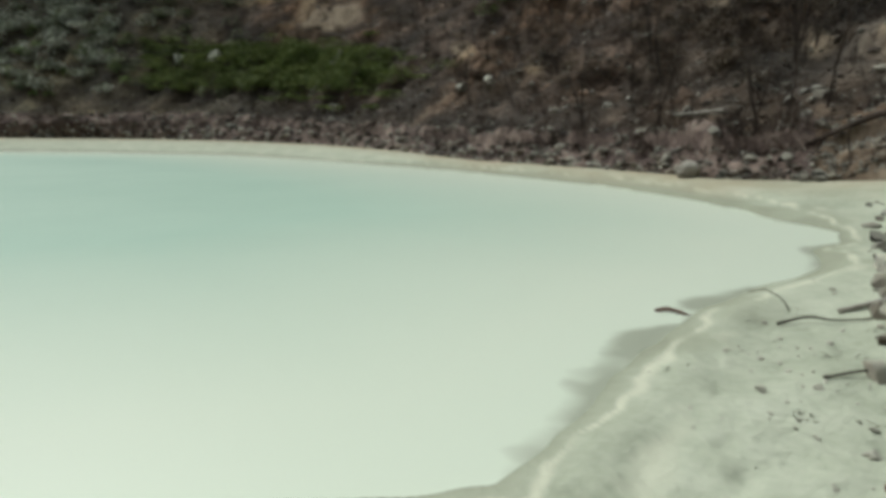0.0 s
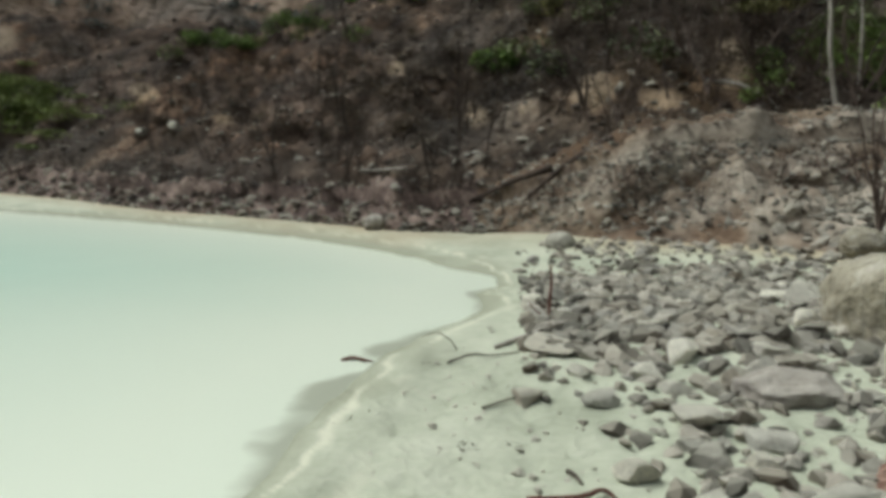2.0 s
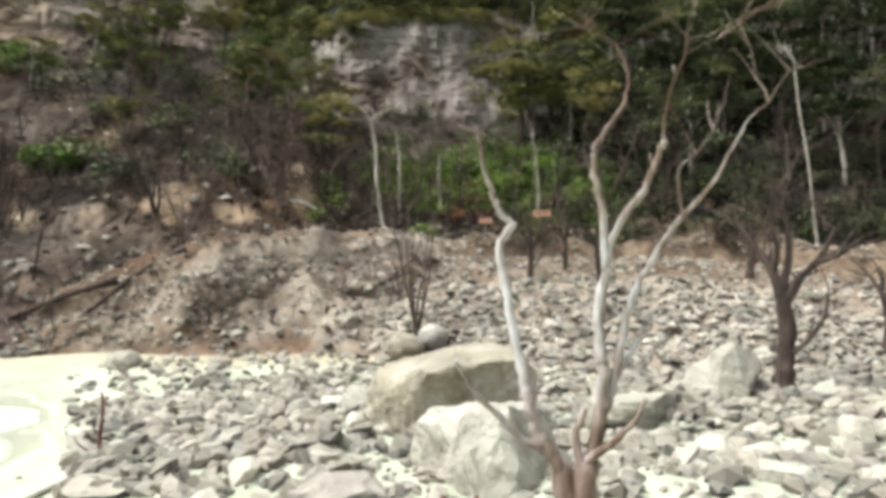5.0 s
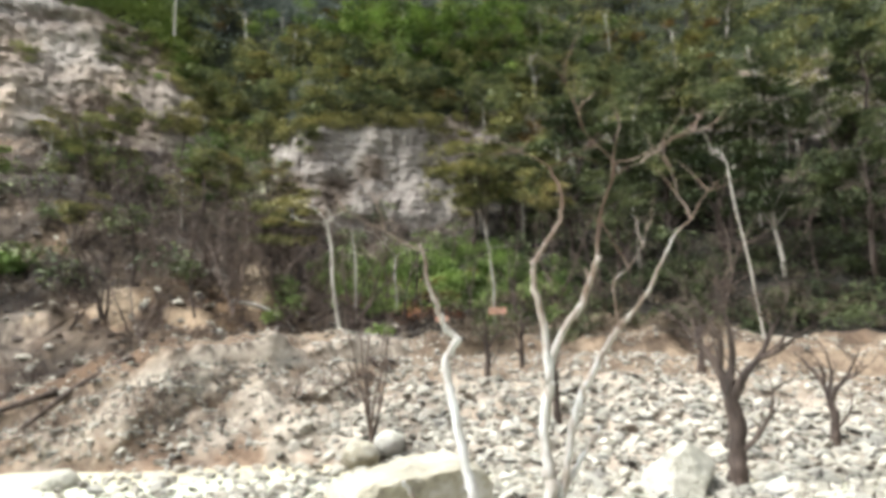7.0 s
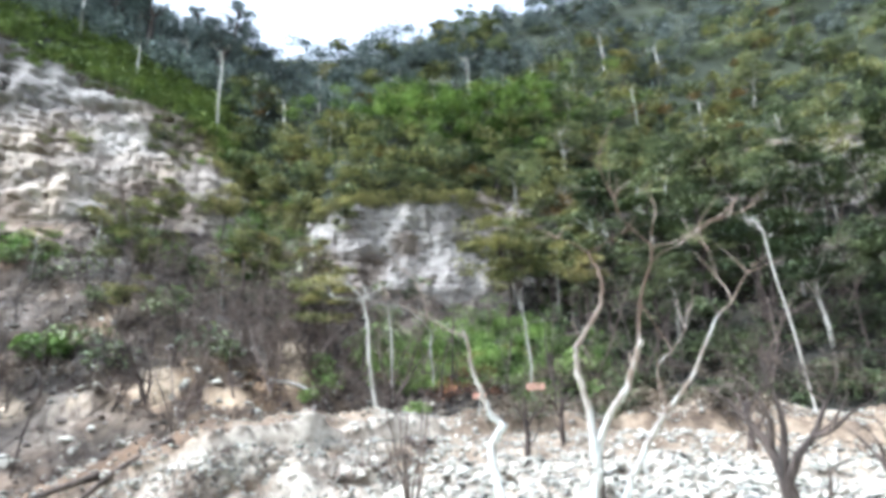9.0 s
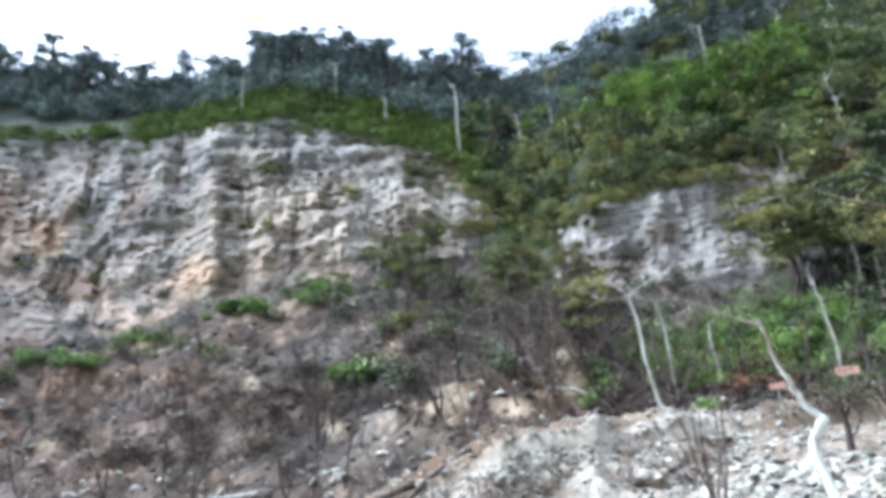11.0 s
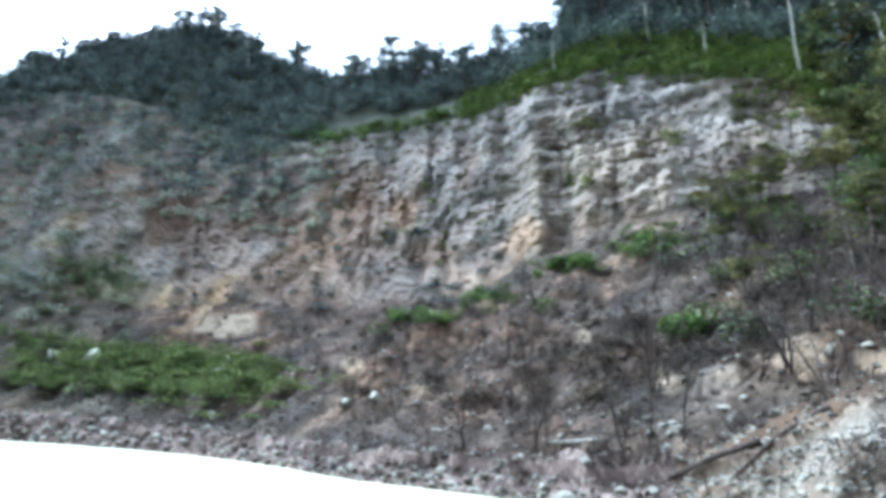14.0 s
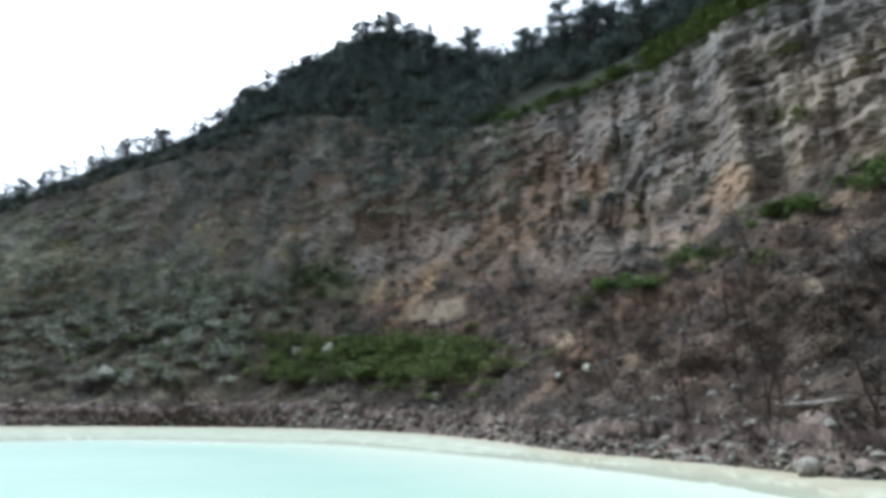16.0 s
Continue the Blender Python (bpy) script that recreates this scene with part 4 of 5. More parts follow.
# ---------------- the bare tree by the boulders ----------------
bare = thing("bare_tree", None, None, "leafless dead tree with twisted grey-white limbs and a red-brown trunk", "tree", place=Matrix.Translation((-0.045, 0.02, -0.03)))
g = Geo()
tube(g, smooth_path(((1.98, 4.17, 0.2), (1.985, 4.17, 0.42), (1.99, 4.165, 0.6), (1.96, 4.17, 0.74), (1.93, 4.18, 0.9)), 4), [0.145, 0.13, 0.12, 0.115, 0.11, 0.108, 0.106, 0.104, 0.102, 0.10, 0.098, 0.094, 0.09, 0.085, 0.08, 0.07, 0.058], 12, 0.10, 1)
tube(g, smooth_path(((2.02, 4.14, 0.2), (2.03, 4.14, 0.5), (2.06, 4.13, 0.76), (2.11, 4.13, 0.95)), 4), [0.125, 0.115, 0.11, 0.105, 0.10, 0.10, 0.098, 0.096, 0.094, 0.09, 0.085, 0.078, 0.065], 12, 0.10, 2)
part("trunk", g.mesh("trunk", True), BAREBARK, bare, "cracked red-brown trunk")
for k, (r0, r1, pts) in enumerate((
        (0.078, 0.064, ((1.95, 4.17, 0.80), (1.82, 4.17, 1.02), (1.73, 4.20, 1.21), (1.70, 4.24, 1.40))),
        (0.064, 0.042, ((1.71, 4.23, 1.36), (1.67, 4.28, 1.58), (1.61, 4.35, 1.97), (1.56, 4.42, 2.36), (1.66, 4.40, 2.54))),
        (0.042, 0.016, ((1.66, 4.40, 2.52), (1.55, 4.43, 2.64), (1.50, 4.44, 2.80), (1.44, 4.46, 2.96), (1.42, 4.46, 3.13), (1.38, 4.47, 3.25))),
        (0.016, 0.006, ((1.40, 4.47, 3.20), (1.25, 4.56, 3.29), (1.14, 4.63, 3.39))),
        (0.062, 0.020, ((1.90, 4.17, 0.90), (1.80, 4.15, 1.00), (1.64, 4.13, 1.07), (1.48, 4.13, 1.22), (1.29, 4.13, 1.41), (1.18, 4.11, 1.60))),
        (0.082, 0.070, ((2.08, 4.12, 0.80), (2.15, 4.13, 1.02), (2.20, 4.11, 1.36), (2.20, 4.14, 1.60))),
        (0.070, 0.054, ((2.20, 4.13, 1.55), (2.20, 4.17, 1.90), (2.24, 4.14, 2.22))),
        (0.050, 0.016, ((2.24, 4.14, 2.20), (2.22, 4.16, 2.62), (2.17, 4.18, 2.99), (2.20, 4.16, 3.13), (2.38, 4.13, 3.40), (2.43, 4.16, 3.63), (2.38, 4.24, 3.87))),
        (0.046, 0.034, ((2.24, 4.14, 2.20), (2.31, 4.13, 2.50), (2.50, 4.06, 2.78), (2.57, 4.02, 2.98), (2.62, 3.99, 3.12))),
        (0.020, 0.014, ((2.56, 4.03, 2.90), (2.53, 4.04, 3.03))),
        (0.019, 0.006, ((2.61, 4.00, 3.08), (2.66, 4.02, 3.40), (2.76, 3.96, 3.72), (2.80, 3.94, 3.84), (2.92, 3.86, 3.86), (3.12, 3.70, 3.98))),
        (0.012, 0.005, ((2.80, 3.94, 3.82), (2.70, 4.00, 3.97), (2.60, 4.06, 4.12))),
        (0.058, 0.032, ((2.20, 4.10, 1.25), (2.28, 4.12, 1.44), (2.37, 4.13, 1.79), (2.48, 4.13, 2.10), (2.66, 4.08, 2.43), (2.80, 4.05, 2.63))),
        (0.030, 0.008, ((2.79, 4.05, 2.60), (2.96, 3.95, 2.83), (3.11, 3.90, 3.11), (3.18, 3.85, 3.27), (3.31, 3.81, 3.39))),
        (0.018, 0.006, ((2.79, 4.06, 2.60), (2.77, 4.07, 2.92), (2.87, 4.01, 3.04))),
        (0.045, 0.016, ((2.22, 4.13, 1.34), (2.34, 4.15, 1.51), (2.48, 4.13, 1.71), (2.61, 4.11, 1.90))),
        (0.050, 0.018, ((2.06, 4.10, 0.92), (2.20, 3.94, 1.09), (2.29, 3.84, 1.24), (2.34, 3.81, 1.38))),
        (0.055, 0.034, ((2.04, 4.11, 0.88), (2.02, 4.14, 1.10), (2.10, 4.15, 1.26))))):
    g = Geo()
    path = smooth_path(pts, 6)
    n, knob = len(path) - 1, random.Random(70 + k)
    swell = [1 + knob.uniform(-0.05, 0.07) for _ in path]
    path = [q + Vector((knob.gauss(0, 0.06), knob.gauss(0, 0.06), 0)) * r0 * 2 for q in path]
    tube(g, path, [(r0 + (r1 - r0) * (s / n) ** 0.8) * 0.64 * swell[s] for s in range(n + 1)], 9 if r0 > 0.03 else 6, 0.12, k)
    part("branch", g.mesh("branch", True), BAREBARK, bare)


# ---------------- dead trees, shrubs and living trees ----------------
def grow(geo, rnd, start, way, length, radius, depth, sides=5, spread=0.7, gravity=0.0, ends=None):
    pts, p, d = [start], start, way.normalized()
    n = 4 if depth else 3
    for _ in range(n):
        d = (d + Vector((rnd.gauss(0, 0.22), rnd.gauss(0, 0.22), rnd.gauss(0, 0.16) + gravity))).normalized()
        p = p + d * (length / n)
        pts.append(p)
    tube(geo, pts, [radius * (1 - 0.7 * k / n) for k in range(n + 1)], sides, 0.05, 1)
    if depth == 0:
        if ends is not None:
            ends.append(p)
        return
    for _ in range(rnd.choice((2, 3, 3))):
        k = rnd.randrange(2, n + 1)
        out_way = (d + Vector((rnd.gauss(0, spread), rnd.gauss(0, spread), rnd.gauss(0.15, spread * 0.5)))).normalized()
        grow(geo, rnd, pts[k], out_way, length * rnd.uniform(0.5, 0.75), radius * (1 - 0.7 * k / n) * 0.75 + 0.004, depth - 1, max(3, sides - 1), spread, gravity, ends)


twig_rnd = random.Random(88)
for tip, way in (((1.14, 4.63, 3.39), (-0.5, 0.3, 0.5)), ((2.38, 4.24, 3.87), (-0.1, 0.1, 1)), ((3.12, 3.70, 3.98), (0.8, -0.4, 0.4)), ((2.60, 4.06, 4.12), (-0.5, 0.2, 0.8)),
                 ((3.31, 3.81, 3.39), (0.6, 0, 0.7)), ((2.87, 4.01, 3.04), (0.5, 0, 0.5)), ((2.76, 3.96, 3.72), (0.6, 0.1, 0.8))):
    g = Geo()
    for _ in range(2):
        grow(g, twig_rnd, Vector(tip), Vector(way) + Vector((twig_rnd.gauss(0, 0.35), twig_rnd.gauss(0, 0.35), twig_rnd.gauss(0, 0.2))), twig_rnd.uniform(0.3, 0.6), 0.008, 1, 4, 0.5)
    part("branch", g.mesh("branch"), BAREBARK, bare)


def dead_tree(seed, height, stems, mat, label, category="dead tree", group="dead trees", thick=0.05, spread=0.6, depth=3, split=False, reach=1.0, lean_by=0.22):
    """A leafless tree that stands at its own origin."""
    rnd = random.Random(seed)
    ob = thing("dead_tree", None, None, label, category, group)
    trunk, twigs = Geo(), Geo()
    for s in range(stems):
        lean = Vector((rnd.gauss(0, lean_by), rnd.gauss(0, lean_by), 1)).normalized()
        pts, p, d = [Vector((rnd.gauss(0, 0.05), rnd.gauss(0, 0.05), -0.25))], Vector((0, 0, 0)), lean
        for _ in range(6):
            d = (d + Vector((rnd.gauss(0, 0.12), rnd.gauss(0, 0.12), 0.08))).normalized()
            pts.append(p)
            p = p + d * height / 6
        pts.append(p)
        n = len(pts) - 1
        tube(trunk, pts, [thick * (1.15 - 0.9 * k / n) for k in range(n + 1)], 6, 0.08, seed)
        for k in range(2, n + 1):
            for _ in range(rnd.choice((1, 2))):
                side = Vector((rnd.gauss(0, 1), rnd.gauss(0, 1), rnd.uniform(0.1, 0.9))).normalized()
                if split:
                    twigs = Geo()
                grow(twigs, rnd, pts[k], side, height * rnd.uniform(0.16, 0.34) * reach, thick * (1.1 - 0.85 * k / n) * 0.5 + 0.004, depth - 2, 4, spread)
                if split:
                    part("branch", twigs.mesh("branch"), mat, ob)
    part("trunk", trunk.mesh("trunk", True), mat, ob)
    if not split:
        tagged(part("twig_crown", twigs.mesh("twig_crown"), mat, ob), kind="stuff")
    return ob


def at(p, scale=1.0, turn=0.0, tilt=(0, 0)):
    return Matrix.LocRotScale(Vector(p), Euler((radians(tilt[0]), radians(tilt[1]), radians(turn))), (scale, scale, scale))


shrub = dead_tree(5, 2.8, 6, BROWNBARK, "brown leafless shrub with upright dead stems", "dead shrub", "", 0.034, 0.3, split=True, reach=0.3, lean_by=0.07)
shrub.matrix_world = at(spot(-10.8, 14.6))


def charred_tree():
    """A thick twisted trunk with crooked spreading limbs; x to the right as seen from the beach."""
    ob = thing("charred_tree", None, None, "charred leafless tree with a thick twisted trunk and crooked branches", "dead tree", "charred trees")
    rnd = random.Random(9)
    g = Geo()
    limb(g, ((0.02, 0, -0.25), (0, 0, 0.1), (0.03, 0, 0.5), (0.07, 0.02, 0.95), (0.0, 0, 1.4), (0.03, 0, 1.62)), 0.165, 0.085, 10, 5, 0.2, 4)
    part("trunk", g.mesh("trunk", True), DARKBARK, ob)
    for r0, pts in ((0.085, ((0, 0, 1.38), (-0.15, 0.05, 1.85), (-0.38, 0.1, 2.2), (-0.62, 0.12, 2.55))), (0.08, ((0.05, 0, 1.28), (0.24, -0.1, 1.65), (0.5, 0, 1.95), (0.74, 0.1, 2.4))),
                    (0.07, ((0.03, 0, 1.58), (0.12, 0.1, 2.1), (0.06, 0.12, 2.7))), (0.05, ((0.05, 0, 0.5), (0.3, -0.12, 0.72), (0.55, -0.15, 1.1), (0.6, -0.15, 1.4))),
                    (0.06, ((-0.1, 0.05, 1.75), (-0.05, -0.1, 2.2), (-0.2, -0.15, 2.6))), (0.05, ((0.45, 0, 1.9), (0.75, -0.1, 2.0), (1.05, -0.1, 2.25)))):
        g = Geo()
        limb(g, pts, r0, r0 * 0.35, 7, 4, 0.1, 5)
        for q in pts[1:]:
            for _ in range(2):
                grow(g, rnd, Vector(q), Vector((rnd.gauss(0, 0.8), rnd.gauss(0, 0.6), rnd.uniform(0.2, 1))), rnd.uniform(0.35, 0.75), r0 * 0.3, 1, 4, 0.7)
        part("branch", g.mesh("branch"), DARKBARK, ob)
    return ob


char = charred_tree()
char.matrix_world = at(spot(-40.4, 11.2), 1.0, -40)
for a, r, s, turn in ((-47.0, 14.0, 0.62, -60), (-20.5, 20.0, 0.62, 10), (-23.5, 21.5, 0.6, 220), (-26.5, 14.5, 0.62, 70), (-38, 21, 0.8, 300), (-53, 17, 0.9, 200)):
    copy_thing(char, at(spot(a, r), s, turn))

slim = [dead_tree(40 + k, 3.4, 1 + k % 2, DARKBARK, "thin dark leafless tree burnt by crater gas", thick=0.045) for k in range(5)]
rnd = random.Random(21)
for k, ob in enumerate(slim):
    ob.matrix_world = at(on_band(4 + 7 * k, 3, 0.12 + 0.05 * k), 1.0)
for k in range(115):
    a = rnd.choice((rnd.uniform(-14, 24), rnd.uniform(20, 60), rnd.uniform(-56, -14), rnd.uniform(15, 92)))
    t = rnd.random() ** 1.3 * 0.9 if a > -14 else rnd.uniform(0.0, 0.3)
    p = on_band(a, 3, t)
    copy_thing(slim[k % 5], at(p, rnd.uniform(0.6, 1.5) * (1 if a < 45 else 0.75), rnd.uniform(0, 360), (rnd.gauss(0, 7), rnd.gauss(0, 7))))
# taller bare brown trees with a haze of twigs
bushy = [dead_tree(90 + k, 3.6, 1 + k % 2, BROWNBARK, "bare brown tree with a haze of fine twigs", thick=0.042, depth=4, spread=0.75) for k in range(4)]
for k in range(44):
    a = rnd.uniform(-6, 14) if k % 3 else rnd.uniform(-56, -21)
    a = rnd.uniform(-21, -6) if k % 9 == 1 else a
    m = at(on_band(a, 3, rnd.uniform(0.02, 0.55)), rnd.uniform(0.7, 1.35), rnd.uniform(0, 360), (rnd.gauss(0, 9), rnd.gauss(0, 9)))
    if k < 4:
        bushy[k].matrix_world = m
    else:
        copy_thing(bushy[k % 4], m)
for k in range(18):
    copy_thing(bushy[k % 4], at(on_band(rnd.uniform(-4, 14), 3, rnd.uniform(0.55, 1.0)), rnd.uniform(0.8, 1.3), rnd.uniform(0, 360), (rnd.gauss(0, 8), rnd.gauss(0, 8))))
for a, r, s in ((17.5, 18.5, 0.5), (12.5, 17.2, 0.32), (6.5, 16.4, 0.3), (1.5, 16.2, 0.34), (22, 21.5, 0.8), (24, 23, 0.7), (30, 25.5, 0.6), (33, 28, 0.7)):
    copy_thing(slim[int(a) % 5], at(spot(a, r), s, a * 40))


def pale_tree(pts, r0, r1, twigs, label, seed):
    ob = thing("pale_trunk_tree", None, None, label, "tree", "pale trunks")
    rnd = random.Random(seed)
    g, b = Geo(), Geo()
    limb(g, pts, r0, r1, 8, 4, 0.05, seed)
    part("trunk", g.mesh("trunk", True), PALEBARK, ob, "slender pale trunk")
    end = Vector(pts[-1])
    for _ in range(twigs):
        grow(b, rnd, end, Vector((rnd.gauss(0, 1), rnd.gauss(0, 0.6), rnd.uniform(0.1, 0.8))), rnd.uniform(0.9, 1.8), r1 * 0.7, 1, 4, 0.5)
    tagged(part("twig_crown", b.mesh("twig_crown"), PALEBARK, ob), kind="stuff")
    return ob


def pale_at(a, r, lean_a, el_top, r0, seed, twigs=4):
    """A pale trunk from the ground at turn a to a top at lean_a, el_top."""
    x, y, z = spot(a, r)
    tx, ty = -math.sin(radians(lean_a)) * r, math.cos(radians(lean_a)) * r
    tz = 1.95 + r * math.tan(radians(settle(lean_a, el_top)))
    mid = [(x + (tx - x) * s + 0.05 * math.sin(9 * s + seed), y + (ty - y) * s, z - 0.2 + (tz - z + 0.2) * s) for s in (0, 0.25, 0.5, 0.75, 0.92, 1)]
    return pale_tree(mid, r0, r0 * 0.5, twigs, "slender pale-barked tree with bare twisted top", seed)


pale_at(-7.7, 25, -6.3, 16.2, 0.085, 1)
pale_at(-9.2, 27, -8.6, 15.5, 0.06, 2, 2)
pale_at(-21.2, 29, -20.9, 13.5, 0.07, 3, 2)
pale_at(-42.8, 27, -41.4, 18.9, 0.05, 4, 3)
pale_at(-12.5, 30, -12.3, 13.0, 0.06, 5, 2)


def pale_on(a, el, el_top, r0, seed):
    """A tall pale trunk that stands high on the slope."""
    p = at_el(a, el)
    pale_at(a, math.hypot(p.x, p.y), a + 0.2, el_top, r0, seed, 3)


for k, (a, el, el_top) in enumerate(((7.8, 29.2, 35.4), (1.7, 29.0, 32.4), (-32.4, 28.0, 31.6), (-4.0, 30.0, 33.2), (-20, 30.5, 33.5), (-38, 26, 29.5), (15, 32.2, 34.5), (-13, 31, 34), (-1.5, 31, 34.5), (-7, 32, 35), (-9.5, 31.5, 34.6), (-16.5, 32.5, 36), (-23, 32, 35), (-27, 31, 34.4), (-30, 33, 36.2), (-35, 31.5, 34.5), (4.5, 31, 33.8), (11, 33, 35.6), (20, 34, 37), (29, 32.6, 35))):
    pale_on(a, el, el_top, 0.13, 20 + k)


def forest_tree(seed, mat, tone, height, wide, clumps, leaf=0.105, girth=1.0, dense=1.0):
    """A slender tree with a tiered, flattened crown of leaf clumps."""
    rnd = random.Random(seed)
    ob = thing("tree", None, None, f"slender {tone} tree with a tiered flattened crown", "tree", "forest trees")
    trunk, crown = Geo(), Geo()
    pts = [Vector((0, 0, -0.4))]
    for k in range(1, 7):
        pts.append(Vector((pts[-1].x + rnd.gauss(0, 0.14), pts[-1].y + rnd.gauss(0, 0.14), height * 0.92 * k / 6)))
    tube(trunk, pts, [girth * (0.145 - 0.018 * k) for k in range(7)], 6, 0.06, seed)
    for c in range(clumps):
        h = rnd.uniform(0.42, 1.0)
        reach = wide * (1.15 - h * 0.65) * rnd.uniform(0.3, 1.0)
        turn = rnd.uniform(0, 6.28)
        k = min(5, int(h * 6))
        base = pts[k]
        tip = Vector((base.x + reach * math.cos(turn), base.y + reach * math.sin(turn), height * h + rnd.uniform(0, 0.3)))
        tube(trunk, [base, base.lerp(tip, 0.5) + Vector((0, 0, 0.12)), tip], [0.05 * girth, 0.032 * girth, 0.014 * girth], 4, 0, seed)
        s = rnd.uniform(0.6, 1.05) * wide * 0.42
        leaves(crown, rnd, tip, (s, s, s * 0.2), int((190 + 110 * rnd.random()) * dense), leaf, 0.3)
    part("trunk", trunk.mesh("trunk", True), PALEBARK if seed == 81 else DARKBARK, ob)
    part("crown", crown.mesh("crown"), mat, ob)
    return ob


KINDS = {}
for key, mat, tone in (("olive", LEAF_OLIVE, "olive-green"), ("dark", LEAF_DARK, "dark green"), ("rim", LEAF_HAZY_RIM, "blue-green"), ("deep", LEAF_SHADED, "shaded green")):
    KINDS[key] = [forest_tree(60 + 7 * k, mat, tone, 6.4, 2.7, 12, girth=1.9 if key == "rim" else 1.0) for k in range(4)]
KINDS["spindly"] = [forest_tree(160 + 7 * k, LEAF_HAZY_RIM, "sparse blue-green", 5.4, 2.0, 8, 0.15, 1.5, 0.32) for k in range(4)]
rnd = random.Random(33)
placed = {key: 0 for key in KINDS}


def plant(key, p, scale):
    k = placed[key]
    placed[key] += 1
    m = at(p, scale, rnd.uniform(0, 360), (rnd.gauss(0, 4), rnd.gauss(0, 4)))
    if k < 4:
        KINDS[key][k].matrix_world = m
    else:
        copy_thing(KINDS[key][k % 4], m)


# the wooded slope to the right, thinning out towards the bare cliff
for k in range(66):
    a = rnd.uniform(-58, -18.5)
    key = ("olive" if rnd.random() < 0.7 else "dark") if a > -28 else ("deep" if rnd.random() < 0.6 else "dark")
    plant(key, on_band(a, 3, rnd.uniform(0.22, 1.0) if a < -26 else rnd.uniform(0.5, 0.8)), rnd.uniform(0.75, 1.15))
for k in range(34):
    a = rnd.uniform(-58, -17)
    plant("olive" if rnd.random() < (0.5 if a > -28 else 0.2) else "dark", on_band(a, 4, rnd.uniform(0.0, 1.0) if a < -24 else rnd.uniform(0.7, 1)), rnd.uniform(0.6, 0.95))
for k in range(52):
    a = rnd.uniform(-58, 8)
    plant("dark" if rnd.random() < 0.4 else "olive", on_band(a, 5, rnd.random()), rnd.uniform(0.65, 1.05))
# trees among the talus under the cliff
for k in range(22):
    a = rnd.uniform(-3, 22) if k % 6 else rnd.uniform(-4, -1)
    plant("olive", on_band(a, 3, rnd.uniform(0.4, 1.0) if a > -3 else rnd.uniform(0.2, 0.5)), rnd.uniform(0.5, 0.85))
# the rim
for k in range(74):
    a = rnd.uniform(6, 70)
    plant("rim", on_band(a, 5, 0.35 + 0.65 * rnd.random() ** 0.7), rnd.uniform(0.78, 1.3))
for k in range(10):
    a = rnd.uniform(68, 97)
    plant("rim", on_band(a, 5, rnd.uniform(0.75, 1.0)) - Vector((0, 0, 1.4)), rnd.uniform(0.7, 1.0))
for k in range(64):
    plant("spindly", on_band(rnd.uniform(58, 97), 5, rnd.uniform(0.92, 1.0)) - Vector((0, 0, 0.5)), rnd.uniform(0.65, 1.25))


# ---------------- undergrowth ----------------
def undergrowth(name, spots_, mat, label, category, seed, leaf, size, count, flat=0.6):
    rnd = random.Random(seed)
    geo = Geo()
    for p in spots_:
        s = size * rnd.uniform(0.6, 1.3)
        leaves(geo, rnd, (p[0], p[1], p[2] + s * 0.3), (s, s, s * flat), count, leaf)
    return thing(name, geo.mesh(name), mat, label, category, kind="stuff")


def patch(rnd, a0, a1, e0, e1, n):
    """n places in an uneven blob within these turns and rises."""
    out_ = []
    for _ in range(n):
        u, v = rnd.gauss(0, 0.42), rnd.gauss(0, 0.42)
        p = at_el((a0 + a1) / 2 + u * (a1 - a0) / 1.7, (e0 + e1) / 2 + (v - 0.25 * u * u) * (e1 - e0) / 1.7)
        if p is not None:
            out_.append(p)
    return out_


def spread_over(rnd, a0, a1, e0, e1, n):
    """n places evenly over these turns and rises."""
    found = [at_el(rnd.uniform(a0, a1), rnd.uniform(e0, e1)) for _ in range(n)]
    return [p for p in found if p is not None]


rnd = random.Random(44)
near_green = patch(rnd, -26, -5, 7.0, 14.0, 230)
undergrowth("undergrowth", near_green, LEAF_GREEN, "bright green shrubs and ferns under the cliff", "shrubs", 21, 0.065, 0.8, 330)
rusty = patch(rnd, -24, -8, 6.5, 12.0, 26)
undergrowth("withered_scrub", rusty, LEAF_RUST, "rusty withered ferns among the green shrubs", "shrubs", 22, 0.06, 0.6, 200)
bright = patch(rnd, -30, -8, 27, 32, 130) + patch(rnd, 2, 9, 25, 30, 22) + patch(rnd, -2, 5, 19, 23, 40)
bright += patch(rnd, 37, 44, 10.6, 12.0, 22) + patch(rnd, 32, 38, 12.4, 14.0, 14) + patch(rnd, 25, 31, 15.4, 16.6, 16) + patch(rnd, 18, 25, 16.6, 18.6, 22) + patch(rnd, 16.5, 20, 9.8, 11, 14) + patch(rnd, 10, 16, 18.6, 20.2, 16) + patch(rnd, 1, 7, 17, 20.5, 24)
bright += patch(rnd, 73, 92, 3, 9, 50) + patch(rnd, 48, 54, 25.6, 27, 20)
undergrowth("undergrowth", bright, LEAF_GREEN, "bright green shrubs and ferns on the slope", "shrubs", 1, 0.12, 0.95, 170)
dull = spread_over(rnd, -58, -22, 12, 26, 250) + spread_over(rnd, -58, 6, 25, 39, 520) + patch(rnd, 64, 71, 10.5, 13.5, 60) + spread_over(rnd, 64, 96, 2.6, 12, 150) + spread_over(rnd, -12, 22, 9, 19, 30)
undergrowth("scrub", dull, LEAF_DARK, "dark green scrub between the trees", "shrubs", 2, 0.15, 1.25, 150)
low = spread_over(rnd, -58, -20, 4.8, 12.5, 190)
undergrowth("scrub", low, LEAF_SHADED, "dark green scrub under the bare trees", "shrubs", 12, 0.075, 0.9, 260)
